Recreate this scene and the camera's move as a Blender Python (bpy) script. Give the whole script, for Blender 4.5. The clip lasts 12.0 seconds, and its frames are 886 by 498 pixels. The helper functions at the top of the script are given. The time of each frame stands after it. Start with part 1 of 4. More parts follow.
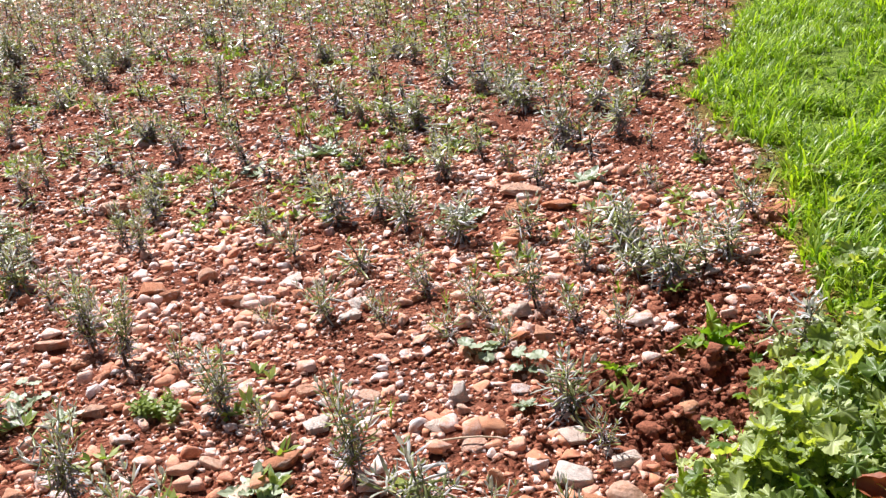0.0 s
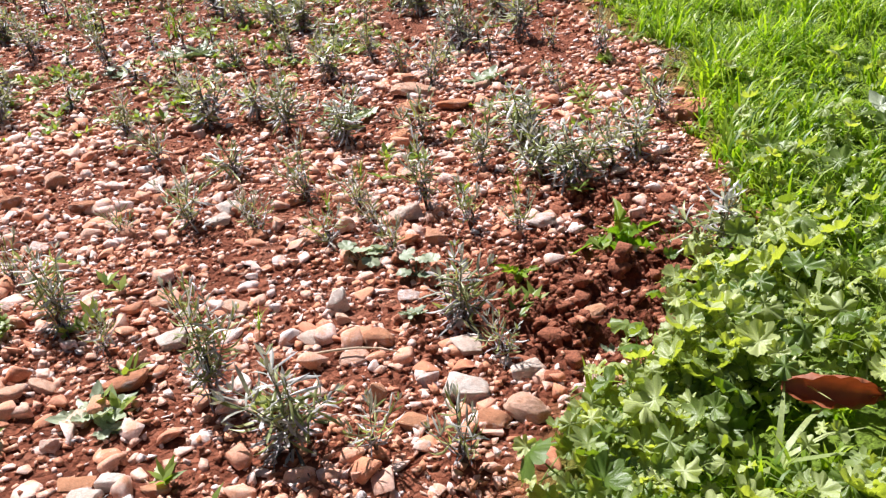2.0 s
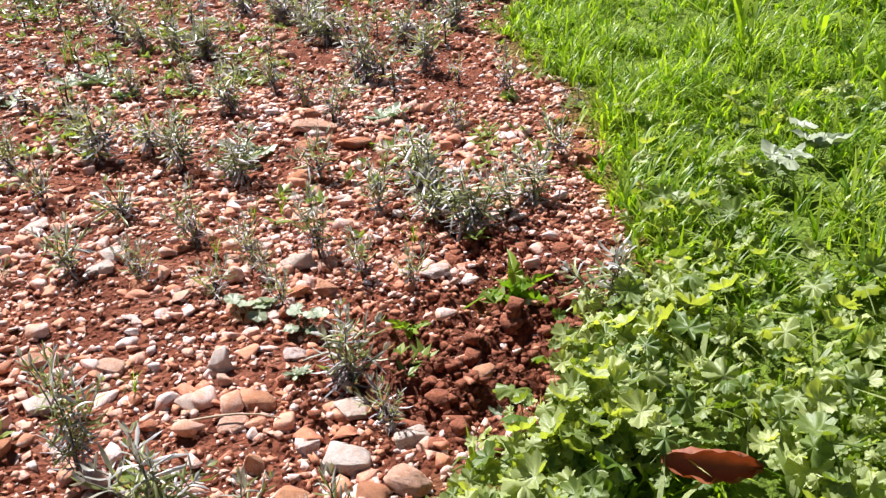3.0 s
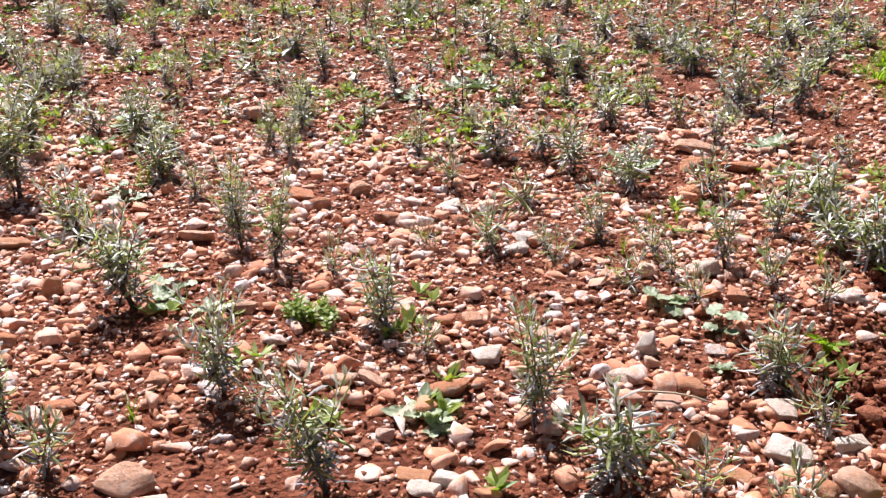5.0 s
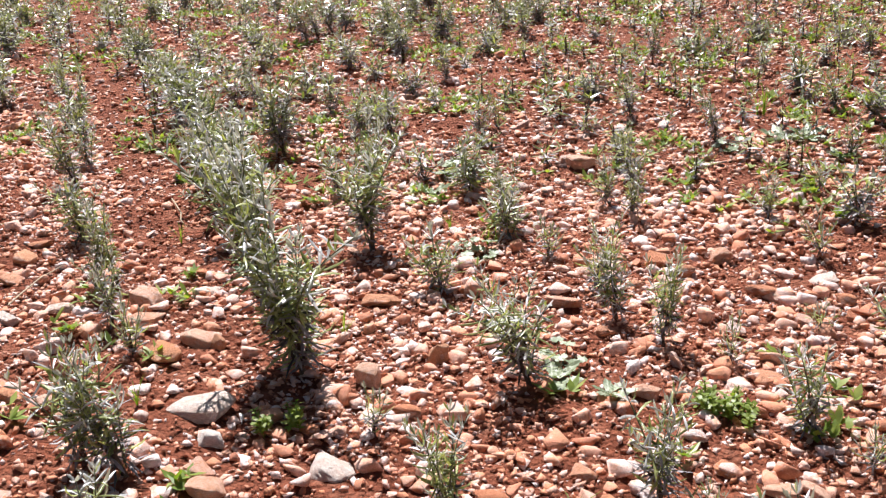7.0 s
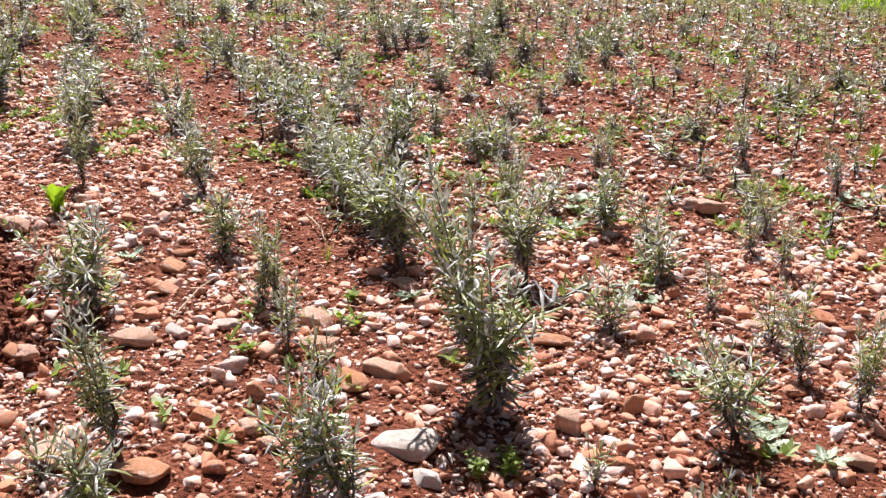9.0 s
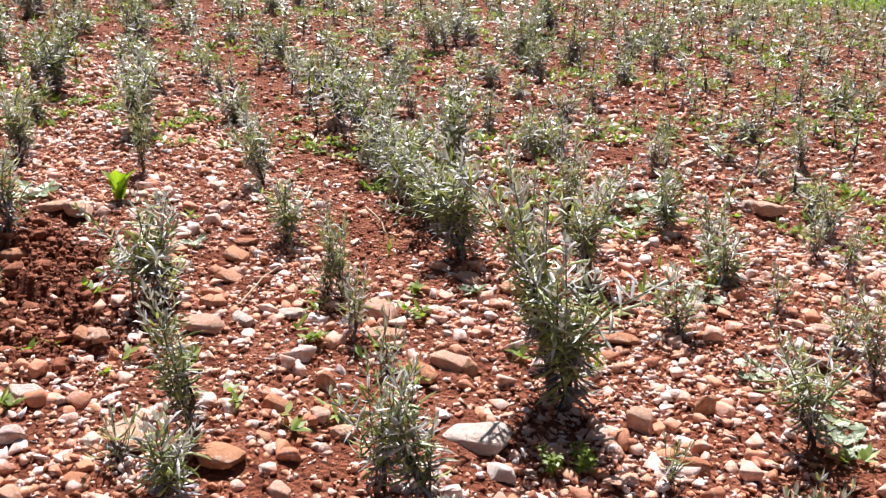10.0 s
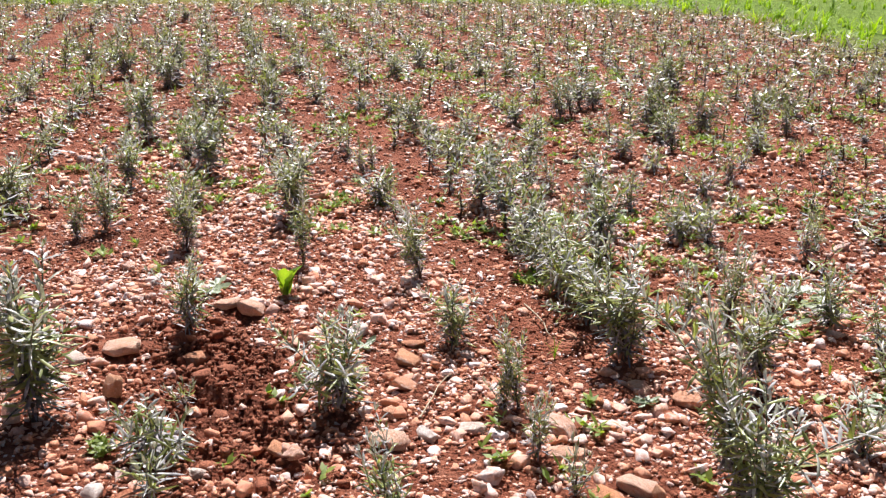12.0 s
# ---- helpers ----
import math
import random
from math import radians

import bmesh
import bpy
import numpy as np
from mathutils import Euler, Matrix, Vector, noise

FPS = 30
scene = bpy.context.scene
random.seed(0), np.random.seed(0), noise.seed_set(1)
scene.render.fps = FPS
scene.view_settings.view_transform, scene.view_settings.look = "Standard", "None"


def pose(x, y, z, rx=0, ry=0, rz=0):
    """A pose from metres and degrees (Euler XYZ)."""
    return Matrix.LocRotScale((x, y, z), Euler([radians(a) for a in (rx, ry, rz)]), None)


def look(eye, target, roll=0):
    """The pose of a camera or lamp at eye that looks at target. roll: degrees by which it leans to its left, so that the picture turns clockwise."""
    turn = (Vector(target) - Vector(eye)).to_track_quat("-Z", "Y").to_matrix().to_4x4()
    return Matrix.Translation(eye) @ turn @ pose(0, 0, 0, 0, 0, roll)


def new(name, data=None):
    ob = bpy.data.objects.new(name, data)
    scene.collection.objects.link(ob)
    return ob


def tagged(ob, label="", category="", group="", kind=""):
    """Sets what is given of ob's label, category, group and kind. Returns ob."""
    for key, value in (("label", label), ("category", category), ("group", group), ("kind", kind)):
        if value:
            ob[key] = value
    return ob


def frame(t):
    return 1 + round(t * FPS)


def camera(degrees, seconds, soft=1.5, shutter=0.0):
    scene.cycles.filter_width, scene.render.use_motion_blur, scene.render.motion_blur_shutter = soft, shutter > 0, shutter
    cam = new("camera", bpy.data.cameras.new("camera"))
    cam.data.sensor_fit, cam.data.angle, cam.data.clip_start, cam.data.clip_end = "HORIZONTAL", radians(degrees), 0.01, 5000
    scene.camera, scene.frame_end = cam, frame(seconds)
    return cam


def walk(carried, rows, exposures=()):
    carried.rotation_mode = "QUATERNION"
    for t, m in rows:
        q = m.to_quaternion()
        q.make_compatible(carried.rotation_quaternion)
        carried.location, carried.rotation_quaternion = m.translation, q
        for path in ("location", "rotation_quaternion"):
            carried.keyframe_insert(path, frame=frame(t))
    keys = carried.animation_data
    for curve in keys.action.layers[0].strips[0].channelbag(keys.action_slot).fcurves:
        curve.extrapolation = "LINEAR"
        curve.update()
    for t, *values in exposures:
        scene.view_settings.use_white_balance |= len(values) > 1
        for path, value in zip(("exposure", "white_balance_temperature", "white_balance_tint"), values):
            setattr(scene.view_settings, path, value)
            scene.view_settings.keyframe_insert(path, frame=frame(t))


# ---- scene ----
cam = camera(48.5, 12.0, soft=1.3)
PATH = [
    (0, (0.064, 0.078, 0.836), (-0.067, 1.941, 0.120), -6.06),
    (0.5, (0.046, 0.120, 0.787), (0.009, 1.989, 0.076), -3.94),
    (1, (0.056, 0.171, 0.742), (0.059, 2.027, -0.003), -4.48),
    (1.5, (0.065, 0.209, 0.697), (0.079, 2.029, -0.132), -4.46),
    (2, (0.082, 0.247, 0.694), (0.139, 2.054, -0.161), -4.16),
    (2.5, (0.133, 0.292, 0.726), (0.342, 2.100, -0.104), -2.81),
    (2.7, (0.144, 0.296, 0.735), (0.376, 2.094, -0.110), -2.05),
    (4.3, (0.002, 0.304, 0.732), (-0.061, 2.156, -0.020), -0.39),
    (4.5, (-0.027, 0.299, 0.724), (-0.149, 2.151, -0.023), -0.90),
    (5, (-0.128, 0.190, 0.710), (-0.426, 2.016, -0.052), -0.00),
    (5.5, (-0.199, 0.219, 0.679), (-0.617, 2.036, -0.043), 0.36),
    (6, (-0.334, 0.187, 0.744), (-0.889, 1.976, 0.044), 0.40),
    (6.5, (-0.398, 0.198, 0.735), (-1.025, 1.945, -0.010), -1.09),
    (7, (-0.481, 0.215, 0.774), (-1.161, 1.951, 0.052), -1.75),
    (7.2, (-0.514, 0.212, 0.791), (-1.207, 1.947, 0.078), -1.43),
    (8.8, (-0.805, 0.127, 0.808), (-1.452, 1.884, 0.103), 2.27),
    (9, (-0.826, 0.125, 0.806), (-1.493, 1.876, 0.107), 2.78),
    (9.5, (-0.879, 0.096, 0.787), (-1.592, 1.826, 0.081), 3.43),
    (10, (-0.894, 0.101, 0.788), (-1.615, 1.830, 0.086), 3.61),
    (10.5, (-0.955, 0.089, 0.830), (-1.664, 1.820, 0.121), 3.73),
    (11, (-1.057, 0.010, 0.913), (-1.825, 1.713, 0.201), 2.09),
    (11.5, (-1.075, 0.011, 0.938), (-1.928, 1.681, 0.244), 0.98),
    (12, (-1.061, 0.042, 0.946), (-1.959, 1.707, 0.296), 1.88),
]
walk(cam, [(t, look(eye, target, roll)) for t, eye, target, roll in PATH])

# ---- light: a clear day, the sun ahead of the walker and to the left ----
SUN_AZIMUTH, SUN_HEIGHT = -31.0, 55.0
world = bpy.data.worlds.new("sky")
scene.world = world
world.use_nodes = True
wn = world.node_tree.nodes
sky = wn.new("ShaderNodeTexSky")
sky.sky_type, sky.sun_disc = "NISHITA", False
sky.sun_elevation, sky.sun_rotation = radians(SUN_HEIGHT), radians(SUN_AZIMUTH)
wn["Background"].inputs["Strength"].default_value = 0.024
world.node_tree.links.new(sky.outputs["Color"], wn["Background"].inputs["Color"])
sun = new("sun", bpy.data.lights.new("sun", "SUN"))
sun.data.energy, sun.data.angle, sun.data.color = 4.75, radians(0.53), (1.0, 0.98, 0.98)
_el, _az = radians(SUN_HEIGHT), radians(SUN_AZIMUTH)
sun.matrix_world = look((20 * math.sin(_az) * math.cos(_el), 20 * math.cos(_az) * math.cos(_el), 20 * math.sin(_el)), (0, 0, 0))
scene.view_settings.exposure = 0.99


# ---- materials ----
def material(name):
    m = bpy.data.materials.new(name)
    m.use_nodes = True
    return m, m.node_tree.nodes, m.node_tree.links, m.node_tree.nodes["Principled BSDF"]


def ramp(nodes, stops):
    r = nodes.new("ShaderNodeValToRGB")
    els = r.color_ramp.elements
    while len(els) < len(stops):
        els.new(0.5)
    for e, (p, c) in zip(els, stops):
        e.position, e.color = p, (*c, 1)
    return r


def noise_tex(nodes, links, scale, detail=4, rough=0.6, coord=None):
    n = nodes.new("ShaderNodeTexNoise")
    n.inputs["Scale"].default_value, n.inputs["Detail"].default_value, n.inputs["Roughness"].default_value = scale, detail, rough
    if coord:
        links.new(coord, n.inputs["Vector"])
    return n


def mixed(nodes, links, kind, fac, a, b):
    n = nodes.new("ShaderNodeMix")
    n.data_type, n.blend_type = "RGBA", kind
    for socket, v in ((n.inputs[0], fac), (n.inputs[6], a), (n.inputs[7], b)):
        if isinstance(v, bpy.types.NodeSocket):
            links.new(v, socket)
        elif isinstance(v, (int, float)):
            socket.default_value = v
        else:
            socket.default_value = (*v, 1)
    return n.outputs[2]


def bumped(nodes, links, bsdf, height, strength, distance):
    b = nodes.new("ShaderNodeBump")
    b.inputs["Strength"].default_value, b.inputs["Distance"].default_value = strength, distance
    links.new(height, b.inputs["Height"])
    links.new(b.outputs["Normal"], bsdf.inputs["Normal"])


def soil_material():
    m, n, l, p = material("red soil")
    co = n.new("ShaderNodeTexCoord").outputs["Object"]
    big, mid, fine = (noise_tex(n, l, s, 6, 0.65, co) for s in (1.6, 14, 160))
    c = ramp(n, [(0.30, (0.165, 0.044, 0.022)), (0.52, (0.32, 0.105, 0.058)), (0.75, (0.49, 0.220, 0.145))])
    l.new(mid.outputs["Fac"], c.inputs["Fac"])
    d = ramp(n, [(0.35, (0.62, 0.60, 0.60)), (0.65, (1.15, 1.12, 1.1))])
    l.new(fine.outputs["Fac"], d.inputs["Fac"])
    col = mixed(n, l, "MULTIPLY", 0.9, c.outputs["Color"], d.outputs["Color"])
    e = ramp(n, [(0.35, (0.85, 0.8, 0.78)), (0.7, (1.2, 1.15, 1.12))])
    l.new(big.outputs["Fac"], e.inputs["Fac"])
    col = mixed(n, l, "MULTIPLY", 0.8, col, e.outputs["Color"])
    green = ramp(n, [(0.3, (0.07, 0.12, 0.014)), (0.7, (0.24, 0.34, 0.04))])
    l.new(mid.outputs["Fac"], green.inputs["Fac"])
    turf = n.new("ShaderNodeAttribute")
    turf.attribute_name = "turf"
    col = mixed(n, l, "MIX", turf.outputs["Fac"], col, green.outputs["Color"])
    damp = n.new("ShaderNodeAttribute")
    damp.attribute_name = "turned"
    col = mixed(n, l, "MIX", damp.outputs["Fac"], col, mixed(n, l, "MULTIPLY", 1.0, col, (0.62, 0.55, 0.52)))
    l.new(col, p.inputs["Base Color"])
    p.inputs["Roughness"].default_value = 0.9
    p.inputs["Specular IOR Level"].default_value = 0.2
    v = n.new("ShaderNodeTexVoronoi")
    v.inputs["Scale"].default_value = 95
    l.new(co, v.inputs["Vector"])
    h = n.new("ShaderNodeMath")
    h.operation = "SUBTRACT"
    l.new(fine.outputs["Fac"], h.inputs[0])
    l.new(v.outputs["Distance"], h.inputs[1])
    bumped(n, l, p, h.outputs[0], 1.0, 0.014)
    return m


def stone_material(name, island, tones, dirt=0.92):
    m, n, l, p = material(name)
    co = n.new("ShaderNodeTexCoord").outputs["Object"]
    pick = n.new("ShaderNodeNewGeometry").outputs["Random Per Island"] if island else n.new("ShaderNodeObjectInfo").outputs["Random"]
    tone = ramp(n, tones)
    l.new(pick, tone.inputs["Fac"])
    stain = noise_tex(n, l, 38 if island else 2.2, 6, 0.7, co)
    s = ramp(n, [(0.43, (0, 0, 0)), (0.60, (dirt, dirt, dirt))])
    l.new(stain.outputs["Fac"], s.inputs["Fac"])
    col = mixed(n, l, "MIX", s.outputs["Color"], tone.outputs["Color"], (0.68, 0.295, 0.15))
    chalk = noise_tex(n, l, 30 if island else 1.5, 5, 0.7, co)
    w = ramp(n, [(0.56, (0, 0, 0)), (0.68, (0.7, 0.7, 0.7))])
    l.new(chalk.outputs["Fac"], w.inputs["Fac"])
    col = mixed(n, l, "MIX", w.outputs["Color"], col, (0.80, 0.70, 0.66))
    grain = noise_tex(n, l, 420 if island else 16, 5, 0.75, co)
    g = ramp(n, [(0.3, (0.70, 0.62, 0.58)), (0.6, (1.08, 1.08, 1.08))])
    l.new(grain.outputs["Fac"], g.inputs["Fac"])
    col = mixed(n, l, "MULTIPLY", 0.8, col, g.outputs["Color"])
    l.new(col, p.inputs["Base Color"])
    p.inputs["Roughness"].default_value = 0.62
    p.inputs["Specular IOR Level"].default_value = 0.45
    bumped(n, l, p, grain.outputs["Fac"], 0.6, 0.004 if island else 0.12)
    return m


def leaf_material(name, dark, light, through_light, rough=0.5, island=True, scale=60, clear=0.35, gloss=0.5):
    """A thin leaf: some light comes through it."""
    m, n, l, p = material(name)
    pick = n.new("ShaderNodeNewGeometry").outputs["Random Per Island"] if island else n.new("ShaderNodeObjectInfo").outputs["Random"]
    co = n.new("ShaderNodeTexCoord").outputs["Object"]
    r = ramp(n, [(0.0, dark), (1.0, light)])
    l.new(pick, r.inputs["Fac"])
    nz = noise_tex(n, l, scale, 4, 0.6, co)
    s = ramp(n, [(0.3, (0.72, 0.74, 0.7)), (0.7, (1.15, 1.12, 1.1))])
    l.new(nz.outputs["Fac"], s.inputs["Fac"])
    col = mixed(n, l, "MULTIPLY", 1.0, r.outputs["Color"], s.outputs["Color"])
    l.new(col, p.inputs["Base Color"])
    p.inputs["Roughness"].default_value = rough
    p.inputs["Specular IOR Level"].default_value = gloss
    bumped(n, l, p, nz.outputs["Fac"], 0.25, 0.002)
    t = n.new("ShaderNodeBsdfTranslucent")
    tc = mixed(n, l, "MULTIPLY", 1.0, col, through_light)
    l.new(tc, t.inputs["Color"])
    mix = n.new("ShaderNodeMixShader")
    mix.inputs[0].default_value = clear
    l.new(p.outputs[0], mix.inputs[1])
    l.new(t.outputs[0], mix.inputs[2])
    l.new(mix.outputs[0], n["Material Output"].inputs["Surface"])
    return m


def plain_material(name, a, b, scale, rough, bump=0.4):
    m, n, l, p = material(name)
    co = n.new("ShaderNodeTexCoord").outputs["Object"]
    nz = noise_tex(n, l, scale, 5, 0.65, co)
    r = ramp(n, [(0.3, a), (0.7, b)])
    l.new(nz.outputs["Fac"], r.inputs["Fac"])
    l.new(r.outputs["Color"], p.inputs["Base Color"])
    p.inputs["Roughness"].default_value = rough
    bumped(n, l, p, nz.outputs["Fac"], bump, 0.003)
    return m


M_SOIL = soil_material()
MIXED = [(0.0, (0.46, 0.15, 0.075)), (0.25, (0.72, 0.28, 0.14)), (0.5, (0.80, 0.43, 0.29)), (0.78, (0.84, 0.60, 0.52)), (1.0, (0.84, 0.77, 0.78))]
M_STONE = stone_material("limestone", False, MIXED, 0.8)
M_GRAVEL = stone_material("limestone gravel", True, [(0.0, (0.44, 0.15, 0.08)), (0.28, (0.72, 0.31, 0.19)), (0.5, (0.80, 0.50, 0.40)), (0.72, (0.82, 0.62, 0.57)), (1.0, (0.88, 0.82, 0.84))], 0.75)
M_PALE = stone_material("bleached limestone", False, [(0.0, (0.84, 0.68, 0.59)), (1.0, (0.88, 0.81, 0.77))], 0.35)
M_PINK = stone_material("pinkish limestone", False, [(0.0, (0.78, 0.45, 0.32)), (1.0, (0.84, 0.58, 0.46))], 0.6)
M_ORANGE = stone_material("soil-stained limestone", False, [(0.0, (0.70, 0.30, 0.15)), (1.0, (0.78, 0.42, 0.26))], 0.8)
M_BROWN = stone_material("dark soil-stained limestone", False, [(0.0, (0.50, 0.19, 0.10)), (1.0, (0.64, 0.30, 0.17))], 0.9)
M_CLOD = plain_material("red soil crumbs", (0.12, 0.033, 0.016), (0.42, 0.140, 0.072), 260, 0.95, 1.0)
M_LAVENDER = leaf_material("lavender leaf", (0.15, 0.18, 0.055), (0.50, 0.53, 0.26), (1.15, 1.2, 0.5), 0.33, True, 90, 0.32)
# Silvery leaf; its lilac-white end paints the glints of sun and sky into the colour.
M_SILVER_GLINT = leaf_material("silvery lavender leaf with painted glint", (0.35, 0.35, 0.29), (0.78, 0.76, 0.82), (1.0, 1.03, 0.7), 0.3, True, 90, 0.22, 0.75)
# The near-black end paints shade at the plant's foot into the withered leaves.
M_WITHERED_SHADE = leaf_material("withered leaf with painted foot shade", (0.03, 0.022, 0.018), (0.46, 0.41, 0.45), (1.0, 0.9, 0.8), 0.5, True, 90, 0.08)
M_WOOD = plain_material("lavender wood", (0.05, 0.03, 0.02), (0.16, 0.10, 0.07), 150, 0.9)
M_SPRIG = plain_material("green stem", (0.10, 0.11, 0.06), (0.20, 0.20, 0.12), 200, 0.7)
M_GRASS = leaf_material("grass blade", (0.09, 0.20, 0.01), (0.48, 0.60, 0.06), (1.25, 1.4, 0.36), 0.42, True, 30, 0.5, 0.45)
M_MALLOW = leaf_material("mallow leaf", (0.12, 0.20, 0.03), (0.56, 0.62, 0.28), (1.5, 1.5, 0.32), 0.38, False, 45, 0.42, 0.55)
M_WEED = leaf_material("grey-green weed leaf", (0.20, 0.245, 0.145), (0.42, 0.465, 0.33), (1.1, 1.3, 0.6), 0.38, False, 50, 0.15, 0.6)
M_FRESH = leaf_material("fresh green leaf", (0.13, 0.24, 0.02), (0.28, 0.40, 0.05), (1.5, 1.6, 0.5), 0.4, False, 50, 0.42)
M_SEEDLING = leaf_material("seedling leaf", (0.14, 0.22, 0.03), (0.34, 0.40, 0.10), (1.4, 1.5, 0.5), 0.45, True, 50, 0.38)
M_DEAD = leaf_material("dead leaf", (0.24, 0.065, 0.028), (0.32, 0.10, 0.045), (1.2, 0.7, 0.4), 0.6, False, 60, 0.2)
M_STRAW = plain_material("dry stalk", (0.30, 0.22, 0.14), (0.52, 0.42, 0.30), 120, 0.7)


# ---- the lie of the land ----
LOOSE = [(0.38, 1.53, 0.19), (0.56, 1.63, 0.12), (0.24, 1.44, 0.12), (0.42, 1.91, 0.11), (-2.28, 1.40, 0.18), (-2.42, 1.53, 0.12), (-2.12, 1.27, 0.14), (-2.56, 1.60, 0.10)]


def turf_edge(y):
    """How far right the tilled soil reaches before the grass."""
    return float(np.interp(y, [0.0, 0.93, 1.18, 1.29, 1.47, 1.69, 2.14, 2.65, 3.18, 3.64, 4.12, 4.84, 5.55, 8.9, 33], [0.10, 0.18, 0.27, 0.36, 0.50, 0.63, 0.73, 0.81, 0.79, 0.75, 0.94, 1.23, 1.43, 2.3, 9.0]))


def far_edge(x):
    """How far back the tilled soil reaches before the grass."""
    return float(np.interp(x, [-12, -9.1, -7.9, -6.3, -5.3, -4.0, -3.4, -2.65, -2.1, -1.4, -0.8, 0.5, 2.0, 9], [2.5, 6.2, 7.9, 9.7, 10.5, 10.5, 10.5, 9.4, 8.5, 8.7, 8.6, 8.3, 7.6, 5.0]))


def turf(x, y):
    """0 on the tilled soil, 1 on the grass, with a ragged edge between."""
    wob = 0.07 * noise.noise(Vector((x * 4, y * 4, 3.0))) + 0.05 * noise.noise(Vector((x * 13, y * 13, 9.0)))
    near = (x - turf_edge(y) + wob) / 0.08
    back = (y - far_edge(x) + 3 * wob) / 0.3
    return min(1.0, max(0.0, max(near, back) * 0.5 + 0.5))


def loose(x, y):
    return min(1.0, sum(math.exp(-((x - a) ** 2 + (y - b) ** 2) / (r * r)) for a, b, r in LOOSE))


def ground_z(x, y):
    z = 0.016 * noise.noise(Vector((x * 2.1, y * 2.1, 0.0))) + 0.006 * noise.noise(Vector((x * 9, y * 9, 1.0)))
    if -6 < x < 3 and y < 8:
        z += 0.007 * noise.noise(Vector((x * 24, y * 24, 2.0))) + 0.005 * noise.noise(Vector((x * 61, y * 61, 8.0)))
        k = loose(x, y)
        if k > 0.05:
            z += k * (0.040 * noise.noise(Vector((x * 15, y * 17, 5.0))) + 0.024 * noise.noise(Vector((x * 40, y * 40, 6.0))) - 0.018)
    return z


def mesh_from(name, verts, tris, mat, smooth=False):
    me = bpy.data.meshes.new(name)
    verts, tris = np.asarray(verts, np.float32), np.asarray(tris, np.int32)
    me.vertices.add(len(verts))
    me.vertices.foreach_set("co", verts.ravel())
    me.loops.add(len(tris) * 3)
    me.loops.foreach_set("vertex_index", tris.ravel())
    me.polygons.add(len(tris))
    me.polygons.foreach_set("loop_start", np.arange(len(tris), dtype=np.int32) * 3)
    if smooth:
        me.polygons.foreach_set("use_smooth", np.ones(len(tris), bool))
    me.materials.append(mat)
    me.update(calc_edges=True)
    me.validate()
    return me


def lines(a, b, step, far):
    """Grid lines: close together from a to b, then ever wider apart out to far."""
    out, s, grow = list(np.arange(a, b, step)), step, []
    d = 0.0
    while d < far:
        s *= 1.22
        d += s
        grow.append(d)
    return np.array([a - g for g in reversed(grow)] + out + [out[-1] + g for g in grow])


def build_ground():
    xs, ys = lines(-3.6, 1.3, 0.0125, 700), lines(0.6, 3.2, 0.0125, 700)
    verts = [(x, y, ground_z(x, y)) for y in ys for x in xs]
    nx = len(xs)
    i = (np.arange(len(ys) - 1)[:, None] * nx + np.arange(nx - 1)[None, :]).ravel()
    tris = np.concatenate([np.c_[i, i + 1, i + nx + 1], np.c_[i, i + nx + 1, i + nx]])
    me = mesh_from("ground", verts, tris, M_SOIL, True)
    at = me.attributes.new("turf", "FLOAT", "POINT")
    at.data.foreach_set("value", np.array([turf(x, y) for x, y, z in verts], np.float32))
    at = me.attributes.new("turned", "FLOAT", "POINT")
    at.data.foreach_set("value", np.array([loose(x, y) for x, y, z in verts], np.float32))
    return tagged(new("ground", me), "stony tilled red soil with a rough grass margin", "ground", kind="structure")


build_ground()


def part(name, me, parent, m=None, label=""):
    ob = new(name, me)
    ob.parent = parent
    if m is not None:
        ob.matrix_basis = m
    return tagged(ob, label)


def base(name, x, y, turn=0.0, size=1.0, sink=0.0):
    ob = new(name)
    ob.empty_display_size = 0.02
    ob.matrix_basis = Matrix.Translation((x, y, ground_z(x, y) - sink)) @ pose(0, 0, 0, 0, 0, turn) @ Matrix.Scale(size, 4)
    return ob


